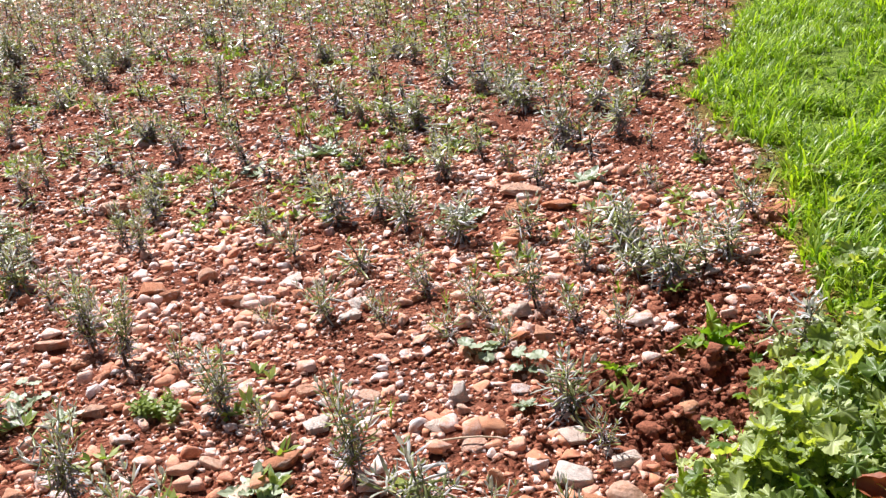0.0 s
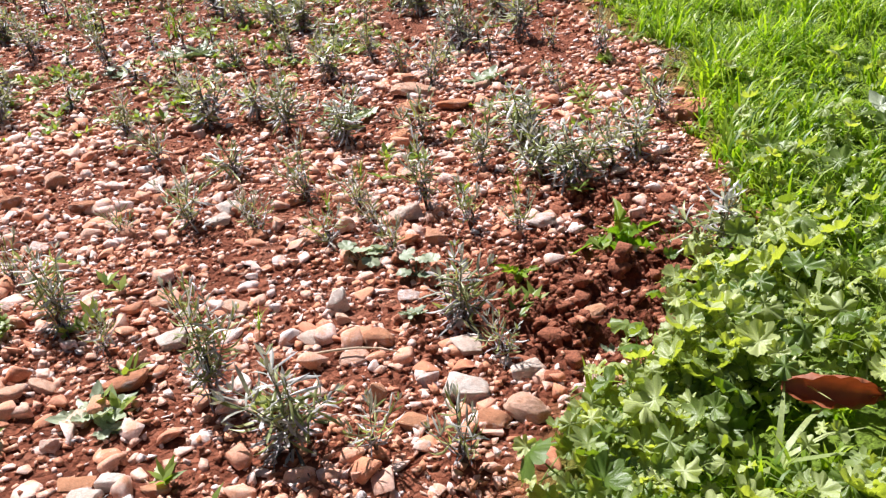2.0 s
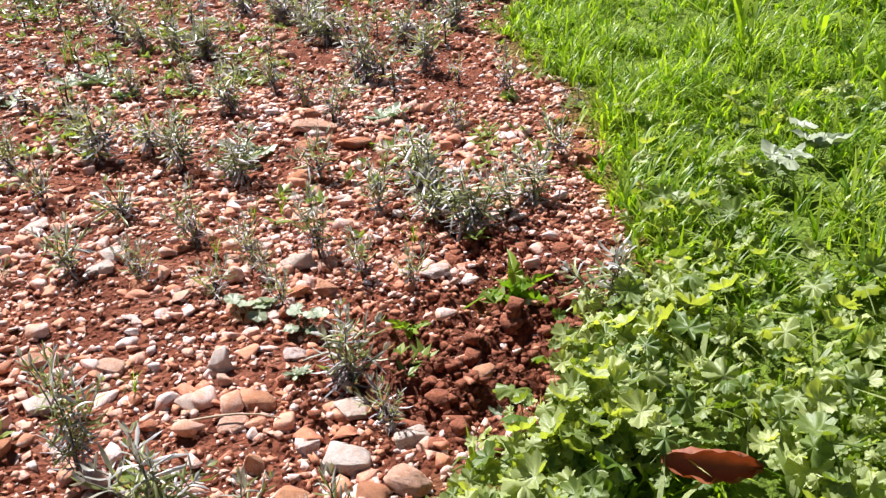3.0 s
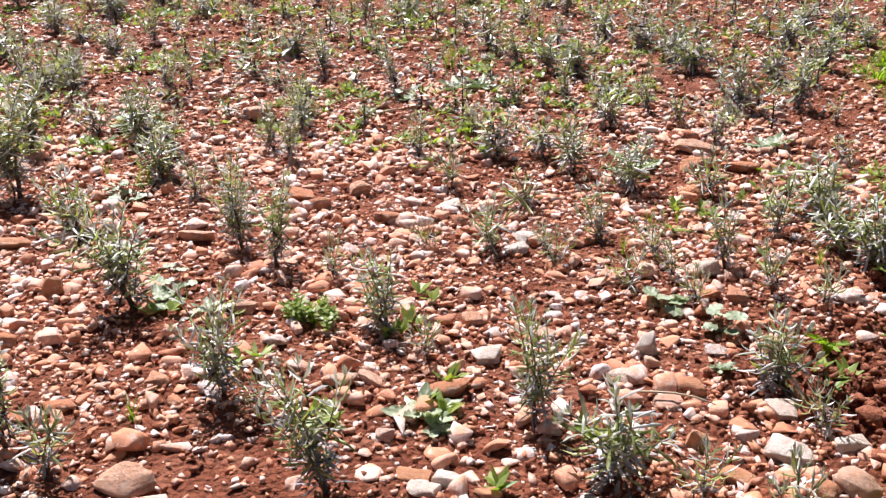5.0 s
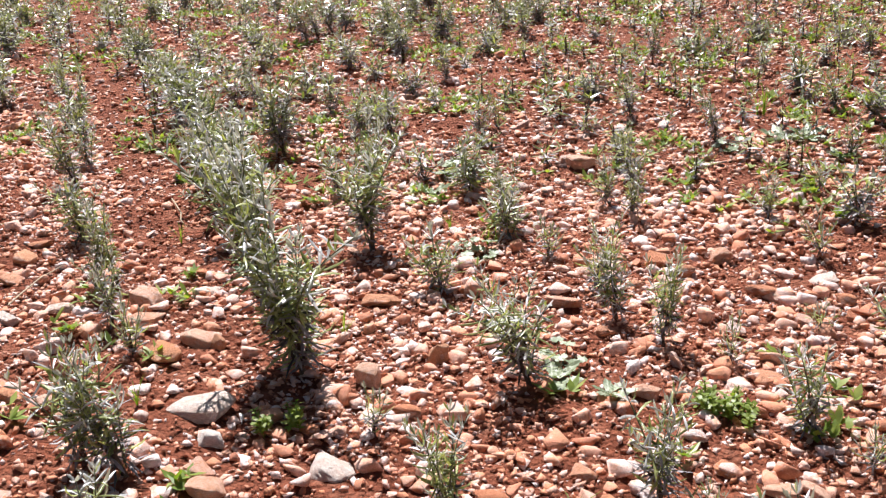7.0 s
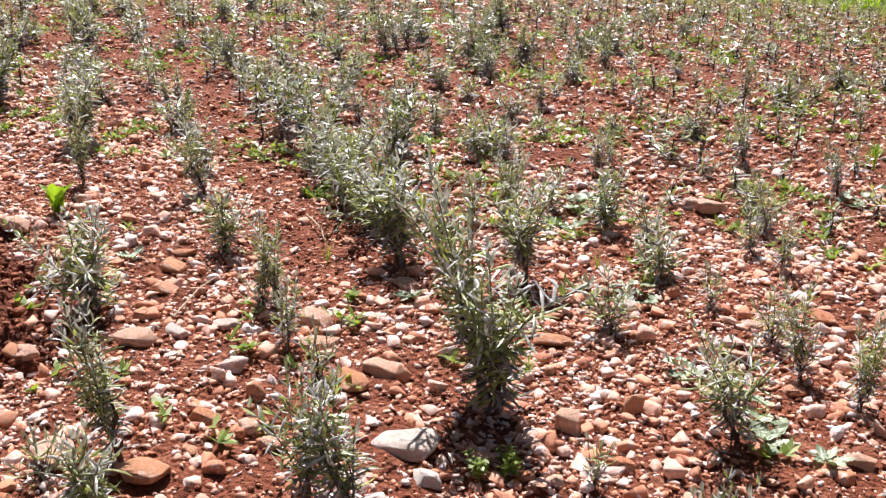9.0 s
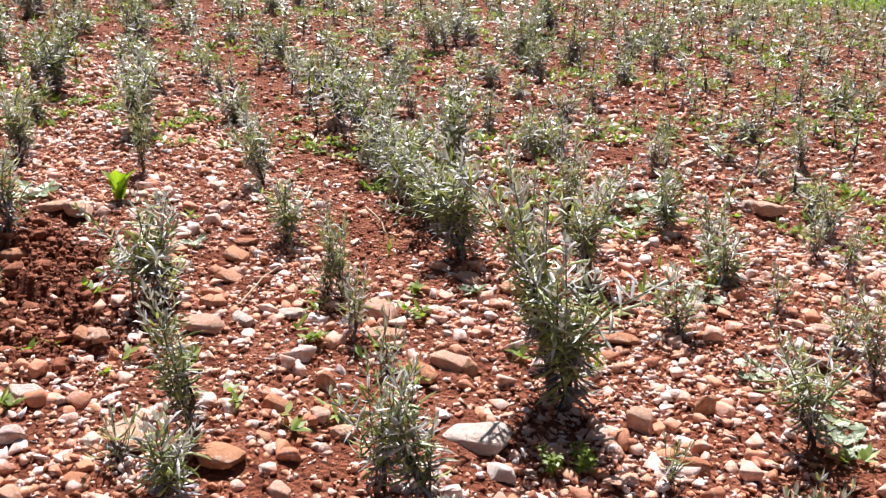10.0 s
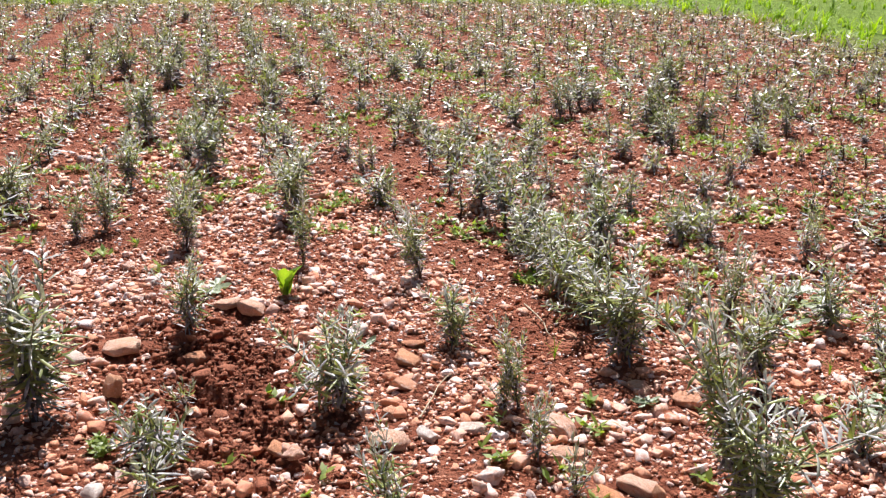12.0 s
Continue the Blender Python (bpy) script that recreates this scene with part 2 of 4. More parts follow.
# ---- stones ----
def rock_mesh(name, rng, loose_ends, segments, rough):
    """A broken, worn limestone block in a unit box: flat faces, rubbed edges, a pitted skin."""
    bm = bmesh.new()
    for sx in (-1, 1):
        for sy in (-1, 1):
            for sz in (-1, 1):
                bm.verts.new((sx * rng.uniform(0.2, 0.95), sy * rng.uniform(0.2, 0.95), sz * rng.uniform(0.25, 0.95)))
    for _ in range(loose_ends):
        bm.verts.new(Vector(rng.normal(size=3)).normalized() * rng.uniform(0.8, 1.15))
    bmesh.ops.convex_hull(bm, input=bm.verts[:])
    bmesh.ops.delete(bm, geom=[v for v in bm.verts if not v.link_faces], context="VERTS")
    bmesh.ops.dissolve_limit(bm, angle_limit=0.2, verts=bm.verts[:], edges=bm.edges[:])
    bmesh.ops.bevel(bm, geom=bm.edges[:], offset=0.11, segments=segments, profile=0.5, affect="EDGES", clamp_overlap=True)
    bmesh.ops.triangulate(bm, faces=bm.faces[:])
    if segments > 1:
        bmesh.ops.subdivide_edges(bm, edges=[e for e in bm.edges if e.calc_length() > 0.45], cuts=1)
        bmesh.ops.triangulate(bm, faces=bm.faces[:])
        shift = Vector(rng.uniform(-50, 50, size=3))
        for v in bm.verts:
            v.co *= 1 + rough * noise.noise(v.co * 1.6 + shift) + 0.5 * rough * noise.noise(v.co * 4.5 + shift)
    bmesh.ops.recalc_face_normals(bm, faces=bm.faces[:])
    lo = [min(v.co[k] for v in bm.verts) for k in range(3)]
    hi = [max(v.co[k] for v in bm.verts) for k in range(3)]
    for v in bm.verts:
        v.co = Vector([(v.co[k] - (lo[k] + hi[k]) / 2) / (hi[k] - lo[k]) for k in range(3)])
    for f in bm.faces:
        f.smooth = segments > 1
    me = bpy.data.meshes.new(name)
    bm.to_mesh(me)
    bm.free()
    return me


def worn_mesh(name, rng, points):
    """A rounded, uneven pebble in a unit box."""
    bm = bmesh.new()
    for _ in range(points):
        bm.verts.new(Vector(rng.normal(size=3)).normalized() * rng.uniform(0.8, 1.05))
    bmesh.ops.convex_hull(bm, input=bm.verts[:])
    bmesh.ops.delete(bm, geom=[v for v in bm.verts if not v.link_faces], context="VERTS")
    bmesh.ops.dissolve_limit(bm, angle_limit=0.35, verts=bm.verts[:], edges=bm.edges[:])
    bmesh.ops.bevel(bm, geom=bm.edges[:], offset=0.13, segments=1, profile=0.5, affect="EDGES", clamp_overlap=True)
    bmesh.ops.triangulate(bm, faces=bm.faces[:])
    bmesh.ops.recalc_face_normals(bm, faces=bm.faces[:])
    lo = [min(v.co[k] for v in bm.verts) for k in range(3)]
    hi = [max(v.co[k] for v in bm.verts) for k in range(3)]
    for v in bm.verts:
        v.co = Vector([(v.co[k] - (lo[k] + hi[k]) / 2) / (hi[k] - lo[k]) for k in range(3)])
    me = bpy.data.meshes.new(name)
    bm.to_mesh(me)
    bm.free()
    return me


def chip_mesh(name, rng, points):
    """A small angular chip in a unit box."""
    bm = bmesh.new()
    for _ in range(points):
        bm.verts.new(Vector(rng.normal(size=3)).normalized() * rng.uniform(0.75, 1.0))
    bmesh.ops.convex_hull(bm, input=bm.verts[:])
    bmesh.ops.delete(bm, geom=[v for v in bm.verts if not v.link_faces], context="VERTS")
    lo = [min(v.co[k] for v in bm.verts) for k in range(3)]
    hi = [max(v.co[k] for v in bm.verts) for k in range(3)]
    for v in bm.verts:
        v.co = Vector([(v.co[k] - (lo[k] + hi[k]) / 2) / (hi[k] - lo[k]) for k in range(3)])
    me = bpy.data.meshes.new(name)
    bm.to_mesh(me)
    bm.free()
    return me


rng = np.random.default_rng(5)


def rocks(n, mat):
    out = []
    for k in range(n):
        me = rock_mesh("stone", rng, 4 + k % 6, 2, 0.15)
        me.materials.append(mat)
        out.append(me)
    return out


MIXED_ROCKS, PALE_ROCKS, PINK_ROCKS, ORANGE_ROCKS, BROWN_ROCKS = rocks(18, M_STONE), rocks(7, M_PALE), rocks(7, M_PINK), rocks(7, M_ORANGE), rocks(5, M_BROWN)
taken = []


def stone(x, y, w, h, k, kinds, look_of):
    ob = new("stone", kinds[k % len(kinds)])
    flat = Matrix.Diagonal((w * 1.04, w * rng.uniform(0.62, 0.8), h * 1.05, 1))
    ob.matrix_basis = Matrix.Translation((x, y, ground_z(x, y) + h * 0.27)) @ pose(0, 0, 0, rng.uniform(-14, 14), rng.uniform(-14, 14), rng.uniform(-25, 25)) @ flat
    taken.append((x, y, w * 0.5))
    size = "large " if w > 0.065 else "small " if w < 0.04 else ""
    return tagged(ob, size + look_of + ", lying on the ground", "stone", "stones in the field")


PALE_STONES_A = [
    (-2.662, 1.361, 0.044, 0.024), (-2.577, 1.126, 0.046, 0.051), (-2.239, 1.020, 0.052, 0.022), (-2.158, 1.177, 0.042, 0.022), (-2.000, 1.093, 0.049, 0.027),
    (-1.858, 1.480, 0.043, 0.021), (-1.799, 1.550, 0.054, 0.019), (-1.567, 1.700, 0.057, 0.017), (-1.328, 1.325, 0.099, 0.030), (-1.259, 1.246, 0.048, 0.026),
    (-1.063, 1.245, 0.073, 0.022), (-0.439, 2.133, 0.064, 0.019), (-0.305, 1.137, 0.043, 0.017), (-0.280, 1.162, 0.039, 0.021), (-0.271, 1.478, 0.047, 0.023),
    (-0.268, 1.894, 0.048, 0.017), (-0.250, 1.957, 0.053, 0.020), (-0.066, 1.452, 0.048, 0.016), (-0.040, 1.532, 0.035, 0.042), (0.072, 1.856, 0.056, 0.031),
    (0.131, 1.279, 0.059, 0.029), (0.145, 1.405, 0.049, 0.015), (0.211, 1.317, 0.047, 0.024),
]
PINK_STONES_A = [
    (-2.627, 1.452, 0.113, 0.034), (-2.604, 1.768, 0.069, 0.023), (-2.536, 1.781, 0.086, 0.042), (-1.908, 1.420, 0.074, 0.028), (-1.766, 1.065, 0.088, 0.026),
    (-1.607, 1.551, 0.071, 0.023), (-1.575, 1.890, 0.060, 0.027), (-1.558, 1.241, 0.044, 0.024), (-1.463, 1.522, 0.065, 0.029), (-1.199, 1.136, 0.064, 0.032),
    (-1.117, 1.488, 0.042, 0.044), (-1.066, 2.772, 0.094, 0.039), (-0.681, 1.561, 0.040, 0.021), (-0.655, 1.087, 0.069, 0.038), (-0.519, 2.011, 0.051, 0.022),
    (-0.472, 1.371, 0.045, 0.015), (-0.430, 1.388, 0.045, 0.018), (-0.196, 1.563, 0.045, 0.019), (-0.030, 1.496, 0.029, 0.016), (0.114, 2.592, 0.108, 0.033),
    (0.201, 1.222, 0.059, 0.032),
]
ORANGE_STONES_A = [
    (-2.492, 1.305, 0.051, 0.051), (-2.073, 1.310, 0.046, 0.020), (-2.072, 1.755, 0.088, 0.026), (-1.631, 1.247, 0.050, 0.020), (-1.623, 1.079, 0.076, 0.031),
    (-1.488, 1.451, 0.065, 0.028), (-1.419, 1.517, 0.028, 0.033), (-1.033, 1.589, 0.035, 0.043), (-0.324, 1.169, 0.042, 0.013), (-0.230, 1.144, 0.032, 0.017),
    (0.019, 1.290, 0.026, 0.032), (0.063, 1.234, 0.044, 0.024), (0.078, 2.266, 0.057, 0.031), (0.103, 2.476, 0.086, 0.030), (0.327, 1.459, 0.041, 0.012),
]
BROWN_STONES_A = [
    (-2.478, 1.526, 0.062, 0.028), (-2.095, 1.835, 0.061, 0.018), (-1.598, 1.331, 0.033, 0.039), (-1.224, 1.777, 0.076, 0.023), (-0.694, 2.069, 0.051, 0.028),
    (-0.543, 2.028, 0.069, 0.021), (-0.313, 1.377, 0.064, 0.022), (0.021, 1.429, 0.045, 0.025), (0.158, 1.211, 0.041, 0.019), (0.674, 1.736, 0.037, 0.020),
]
STONES_A = [
    (-2.592, 1.084, 0.050, 0.041), (-2.175, 1.028, 0.061, 0.023), (-2.030, 1.291, 0.041, 0.022), (-2.010, 1.651, 0.055, 0.016), (-1.647, 1.629, 0.071, 0.034),
    (-1.469, 1.877, 0.069, 0.030), (-1.411, 1.911, 0.050, 0.026), (-1.229, 1.174, 0.043, 0.018), (-1.143, 1.092, 0.065, 0.019), (-1.061, 1.059, 0.057, 0.019),
    (-1.017, 1.409, 0.045, 0.025), (-0.984, 1.061, 0.067, 0.020), (-0.968, 1.124, 0.034, 0.017), (-0.916, 1.116, 0.037, 0.016), (-0.890, 1.872, 0.067, 0.026),
    (-0.824, 1.240, 0.046, 0.014), (-0.752, 2.119, 0.072, 0.022), (-0.632, 2.158, 0.047, 0.034), (-0.506, 1.670, 0.052, 0.015), (-0.192, 1.823, 0.042, 0.014),
    (-0.096, 1.808, 0.036, 0.015), (-0.013, 1.384, 0.045, 0.014),
]
STONES_B = [
    (0.069, 1.554, 0.036, 0.015), (0.071, 1.742, 0.044, 0.013), (0.084, 1.317, 0.027, 0.024), (0.119, 1.746, 0.040, 0.025), (0.202, 2.466, 0.088, 0.027),
    (0.295, 1.274, 0.036, 0.020), (0.298, 1.762, 0.050, 0.015), (0.714, 2.286, 0.086, 0.034),
]
MIXED_LOOK = "pale limestone lump stained with red soil"
for rows, kinds, look_of in ((PALE_STONES_A, PALE_ROCKS, "sun-bleached whitish limestone lump"), (PINK_STONES_A, PINK_ROCKS, "pinkish limestone lump with worn edges"),
                             (ORANGE_STONES_A, ORANGE_ROCKS, "orange soil-stained limestone lump"), (BROWN_STONES_A, BROWN_ROCKS, "brown-red limestone lump coated in soil"),
                             (STONES_A + STONES_B, MIXED_ROCKS, MIXED_LOOK)):
    for k, row in enumerate(rows):
        stone(*row, k, kinds, look_of)
while len(taken) < 292:
    x, y = rng.uniform(-3.4, 0.95), 0.8 + 2.9 * rng.uniform() ** 1.4
    w = rng.uniform(0.026, 0.046)
    if turf(x, y) > 0.3 or loose(x, y) > 0.45 or any((x - a) ** 2 + (y - b) ** 2 < (r + w * 0.55) ** 2 for a, b, r in taken):
        continue
    stone(x, y, w, w * rng.uniform(0.35, 0.65), int(rng.integers(100)), MIXED_ROCKS, MIXED_LOOK)


def scatter(name, label, category, shapes, mat, places, smooth=False):
    """Many small lumps as one mesh: places are rows of x, y, z and the three sizes."""
    vs, ts, off = [], [], 0
    which = rng.integers(len(shapes), size=len(places))
    for (x, y, z, a, b, c), k in zip(places, which):
        v, t = shapes[k]
        s, q = math.sin(az := rng.uniform(0, 6.283)), math.cos(az)
        tl = rng.uniform(-0.35, 0.35)
        p = v * (a, b, c)
        p = np.c_[p[:, 0] + p[:, 2] * tl, p[:, 1], p[:, 2] - p[:, 0] * tl * 0.6]
        vs.append(np.c_[p[:, 0] * q - p[:, 1] * s + x, p[:, 0] * s + p[:, 1] * q + y, p[:, 2] + z])
        ts.append(t + off)
        off += len(v)
    me = mesh_from(name, np.concatenate(vs), np.concatenate(ts), mat, smooth)
    return tagged(new(name, me), label, category, kind="stuff")


def shape_arrays(me):
    me.calc_loop_triangles()
    return np.array([v.co[:] for v in me.vertices]), np.array([t.vertices[:] for t in me.loop_triangles])


COBBLES = [shape_arrays(worn_mesh("pebble", rng, 7 + k % 4) if k % 3 else rock_mesh("pebble", rng, 3 + k % 4, 1, 0.0)) for k in range(30)]
PEBBLES = [shape_arrays(chip_mesh("pebble", rng, 8 + k % 3)) for k in range(24)]
CRUMBS = [shape_arrays(chip_mesh("crumb", rng, 6 + k % 2)) for k in range(12)]


def trodden(x, y):
    """A bare dusty strip between two of the rows."""
    c = 0.731 * x + 0.682 * y + 0.03 * noise.noise(Vector((x * 3, y * 3, 15.0)))
    return x < -1.5 and y > 1.8 and -0.08 < c < 0.13


def gravel_places(n, x0, x1, y0, y1, lo, hi, grow=0.0):
    out = []
    while len(out) < n:
        x, y = rng.uniform(x0, x1), rng.uniform(y0, y1)
        if turf(x, y) > 0.35 or rng.uniform() < 0.85 * loose(x, y):
            continue
        if trodden(x, y) and rng.uniform() < 0.65:
            continue
        if noise.noise(Vector((x * 3.1, y * 3.1, 7.0))) * 0.8 + 0.64 < rng.uniform():
            continue
        a = lo + (hi - lo) * rng.uniform() ** 2.2 + grow * max(0, y - y0)
        if any(abs(x - p) < r and abs(y - q) < r for p, q, r in taken if r > 0.03):
            continue
        b, c = a * rng.uniform(0.5, 0.95), a * rng.uniform(0.32, 0.8)
        out.append((x, y, ground_z(x, y) + c * rng.uniform(0.05, 0.36), a, b, c))
    return out


scatter("gravel", "pale pinkish limestone pebbles strewn over the red soil", "gravel", PEBBLES[:12] + CRUMBS, M_GRAVEL,
        gravel_places(26000, -3.5, 1.0, 0.8, 2.9, 0.005, 0.022)
        + gravel_places(15500, -3.1, 0.75, 0.9, 2.2, 0.008, 0.017)
        + gravel_places(6000, -3.8, 1.0, 2.2, 3.3, 0.012, 0.032))
scatter("distant_gravel", "pale limestone pebbles strewn across the far part of the field", "gravel", CRUMBS, M_GRAVEL,
        gravel_places(18000, -6.5, 1.3, 2.8, 6.0, 0.008, 0.030, 0.003)
        + gravel_places(3200, -4.2, 1.0, 2.4, 4.4, 0.014, 0.050)
        + gravel_places(6000, -7.5, -3.3, 1.2, 3.6, 0.010, 0.042)
        + gravel_places(900, -3.7, 0.2, -0.2, 0.8, 0.014, 0.040)
        + gravel_places(900, -5.5, 0.2, -1.5, -0.1, 0.020, 0.05)
        + gravel_places(900, -8.5, 0.2, -4.5, -1.3, 0.03, 0.07)
        + gravel_places(1400, -6.5, -3.6, -0.2, 1.3, 0.014, 0.045)
        + gravel_places(8000, -10.0, 2.2, 5.8, 12.2, 0.020, 0.052, 0.002))
scatter("small_stones", "rounded pinkish limestone pieces lying thick on the red soil", "gravel", COBBLES, M_GRAVEL,
        gravel_places(4300, -3.1, 1.0, 0.85, 2.5, 0.014, 0.042))


def crumb_places(n):
    out = []
    while len(out) < n:
        a, b, r = LOOSE[int(rng.integers(len(LOOSE)))]
        x, y = rng.normal(a, r * 0.7), rng.normal(b, r * 0.7)
        if turf(x, y) > 0.8:
            continue
        s = 0.0025 + 0.017 * rng.uniform() ** 4
        out.append((x, y, ground_z(x, y) + s * 0.25, s, s * 0.85, s * 0.75))
    while len(out) < 1.7 * n:
        x, y = rng.uniform(-5.0, 1.2), rng.uniform(2.6, 5.5)
        if turf(x, y) > 0.6:
            continue
        s = 0.006 + 0.018 * rng.uniform() ** 2.5
        out.append((x, y, ground_z(x, y) + s * 0.25, s, s * 0.85, s * 0.75))
    while len(out) < 3.5 * n:
        x, y = rng.uniform(-3.3, 0.9), rng.uniform(0.75, 2.7)
        if turf(x, y) > 0.6:
            continue
        s = 0.003 + 0.011 * rng.uniform() ** 2.5
        out.append((x, y, ground_z(x, y) + s * 0.25, s, s * 0.85, s * 0.75))
    return out


def clod_places(n):
    out = []
    while len(out) < n:
        a, b, r = LOOSE[int(rng.integers(len(LOOSE)))]
        x, y = rng.normal(a, r * 0.6), rng.normal(b, r * 0.6)
        if turf(x, y) > 0.6:
            continue
        s = 0.014 + 0.028 * rng.uniform() ** 2
        out.append((x, y, ground_z(x, y) + s * 0.1, s, s * 0.8, s * 0.65))
    return out


scatter("soil_crumbs", "loose dark red crumbs of freshly dug soil", "soil", CRUMBS, M_CLOD, crumb_places(8000))
scatter("soil_clods", "rough dark red clods of freshly dug soil", "soil", COBBLES[::3], M_CLOD, clod_places(170))


# ---- lavender ----
def strip(length, width, lift, curl, segs, fold):
    """A narrow leaf from the origin along +x, bending upward by curl: points and triangles."""
    v, t = [], []
    x = z = 0.0
    a = lift
    for k in range(segs + 1):
        u = k / segs
        w = width * 0.5 * (0.35 + 1.25 * u if u < 0.5 else 1.0 - 0.9 * ((u - 0.5) / 0.5) ** 2)
        if k == segs:
            v.append((x, 0, z))
        elif fold:
            v += [(x, -w, z), (x, 0, z + w * 0.9), (x, w, z)]
        else:
            v += [(x, -w, z), (x, w, z)]
        x, z = x + length / segs * math.cos(a), z + length / segs * math.sin(a)
        a += curl / segs
    n = 3 if fold else 2
    for k in range(segs - 1):
        for j in range(n - 1):
            p = k * n + j
            t += [(p, p + 1, p + n + 1), (p, p + n + 1, p + n)]
    p, tip = (segs - 1) * n, segs * n
    t += [(p + j, p + j + 1, tip) for j in range(n - 1)]
    return np.array(v), np.array(t)


def tube(points, radii, sides=5):
    v, t = [], []
    for k, (p, r) in enumerate(zip(points, radii)):
        d = (Vector(points[min(k + 1, len(points) - 1)]) - Vector(points[max(k - 1, 0)])).normalized()
        a = d.orthogonal().normalized()
        b = d.cross(a)
        v += [tuple(Vector(p) + r * (a * math.cos(6.2832 * j / sides) + b * math.sin(6.2832 * j / sides))) for j in range(sides)]
    for k in range(len(points) - 1):
        for j in range(sides):
            p, q = k * sides + j, k * sides + (j + 1) % sides
            t += [(p, q, q + sides), (p, q + sides, p + sides)]
    return np.array(v), np.array(t)


def joined(pieces):
    vs, ts, off = [], [], 0
    for v, t in pieces:
        vs.append(v)
        ts.append(t + off)
        off += len(v)
    return np.concatenate(vs), np.concatenate(ts)


def placed(v, m):
    m = np.array(m)
    return v @ m[:3, :3].T + m[:3, 3]


def leafy_shoot(length, rnd, step, leaf, wide, segs, fold, per=3):
    """The leaves and the thin axis of one shoot that grows along +z."""
    bend, turn = rnd.uniform(-0.4, 0.4), rnd.uniform(-0.4, 0.4)

    def axis(u):
        return Vector((bend * length * u * u, turn * length * u * u, length * u))

    leaves, heights, n = [], [], max(4, int(length / step))
    for k in range(n):
        u = 0.06 + 0.94 * k / (n - 1)
        for j in range(per):
            az = 360 / per * j + 75 * k + rnd.uniform(-22, 22)
            size = leaf * (0.75 + 0.5 * math.sin(math.pi * min(1, u * 0.9 + 0.1))) * (1 - 0.45 * u ** 3) * rnd.uniform(0.7, 1.15)
            up = radians(-15 + 62 * u ** 1.4 + rnd.uniform(-26, 26))
            v, t = strip(size, wide * rnd.uniform(0.8, 1.15), up, rnd.uniform(-0.9, 1.9), segs, fold)
            heights.append(u)
            leaves.append((placed(v, Matrix.Translation(axis(u)) @ pose(0, 0, 0, rnd.uniform(-30, 30), 0, az)), t))
    pts = [axis(k / 4) for k in range(5)]
    stalk = tube(pts, [0.0016, 0.0015, 0.0013, 0.0011, 0.0007], 4)
    v, t = joined(leaves)
    return (v, t, len(leaves[0][1]), heights), stalk


def leaf_kinds(dry, heights, rnd):
    """Withered, shade-darkened leaves low on a shoot, green ones on it, silvery ones with painted glints at its tip."""
    return np.array([3 if u < rnd.uniform(0.0, dry) else 2 if u > rnd.uniform(0.32, 1.1) + 0.2 * (dry - 0.34) or rnd.random() < 0.10 else 0 for u in heights], np.int32)


def skirt_mesh(seed):
    """The withered leaves low on the woody foot, one unit high, some near black to mimic its shade."""
    rnd = random.Random(seed)
    pieces = []
    for k in range(34):
        v, t = strip(rnd.uniform(0.020, 0.038), 0.0034, radians(rnd.uniform(-45, 35)), rnd.uniform(-0.7, 0.9), 2, False)
        r = rnd.uniform(0.003, 0.012)
        a = rnd.uniform(0, 360)
        pieces.append((placed(v, Matrix.Translation((r * math.cos(radians(a)), r * math.sin(radians(a)), rnd.uniform(0.012, 0.085))) @ pose(0, 0, 0, 0, 0, a)), t))
    return mesh_from("withered_leaves", *joined(pieces), M_WITHERED_SHADE)


SKIRTS = [skirt_mesh(k) for k in range(4)]


def shoot_mesh(length, seed, fine):
    rnd = random.Random(seed)
    leaves, stalk = leafy_shoot(length, rnd, 0.0132 if fine else 0.0135, 0.042, 0.0056 if fine else 0.0066, 3 if fine else 2, fine, 4)
    v, t = joined([leaves[:2], stalk])
    me = mesh_from("shoot", v, t, M_LAVENDER)
    me.materials.append(M_SPRIG)
    me.materials.append(M_SILVER_GLINT)
    me.materials.append(M_WITHERED_SHADE)
    each = leaves[2]
    index = np.ones(len(t), np.int32)
    # Coarse shoots get more dark leaves, in place of shade under distant plants.
    index[:len(leaves[1])] = np.repeat(leaf_kinds(0.34 if fine else 0.7, leaves[3], rnd), each)
    me.polygons.foreach_set("material_index", index)
    return me


SHOOT_LENGTHS = (0.06, 0.09, 0.13, 0.18)
FINE = [[shoot_mesh(s, 10 * i + k, True) for k in range(5)] for i, s in enumerate(SHOOT_LENGTHS)]
COARSE = [[shoot_mesh(s, 200 + 10 * i + k, False) for k in range(4)] for i, s in enumerate(SHOOT_LENGTHS)]


def wood_mesh(seed):
    """A short gnarled woody foot, one unit high, with two stub branches."""
    rnd = random.Random(seed)
    pts = [(rnd.uniform(-0.07, 0.07) * k, rnd.uniform(-0.07, 0.07) * k, -0.12 + 0.28 * k) for k in range(5)]
    pieces = [tube(pts, [0.085, 0.07, 0.06, 0.05, 0.03], 6)]
    for _ in range(3):
        a, k = rnd.uniform(0, 6.28), rnd.choice((1, 2))
        p = Vector(pts[k])
        q = p + Vector((math.cos(a) * 0.2, math.sin(a) * 0.2, 0.22))
        pieces.append(tube([p, (p + q) / 2 + Vector((0, 0, -0.02)), q], [0.045, 0.04, 0.025], 5))
    v, t = joined(pieces)
    return mesh_from("stem", v, t, M_WOOD, True)


WOODS = [wood_mesh(k) for k in range(6)]
plants = []


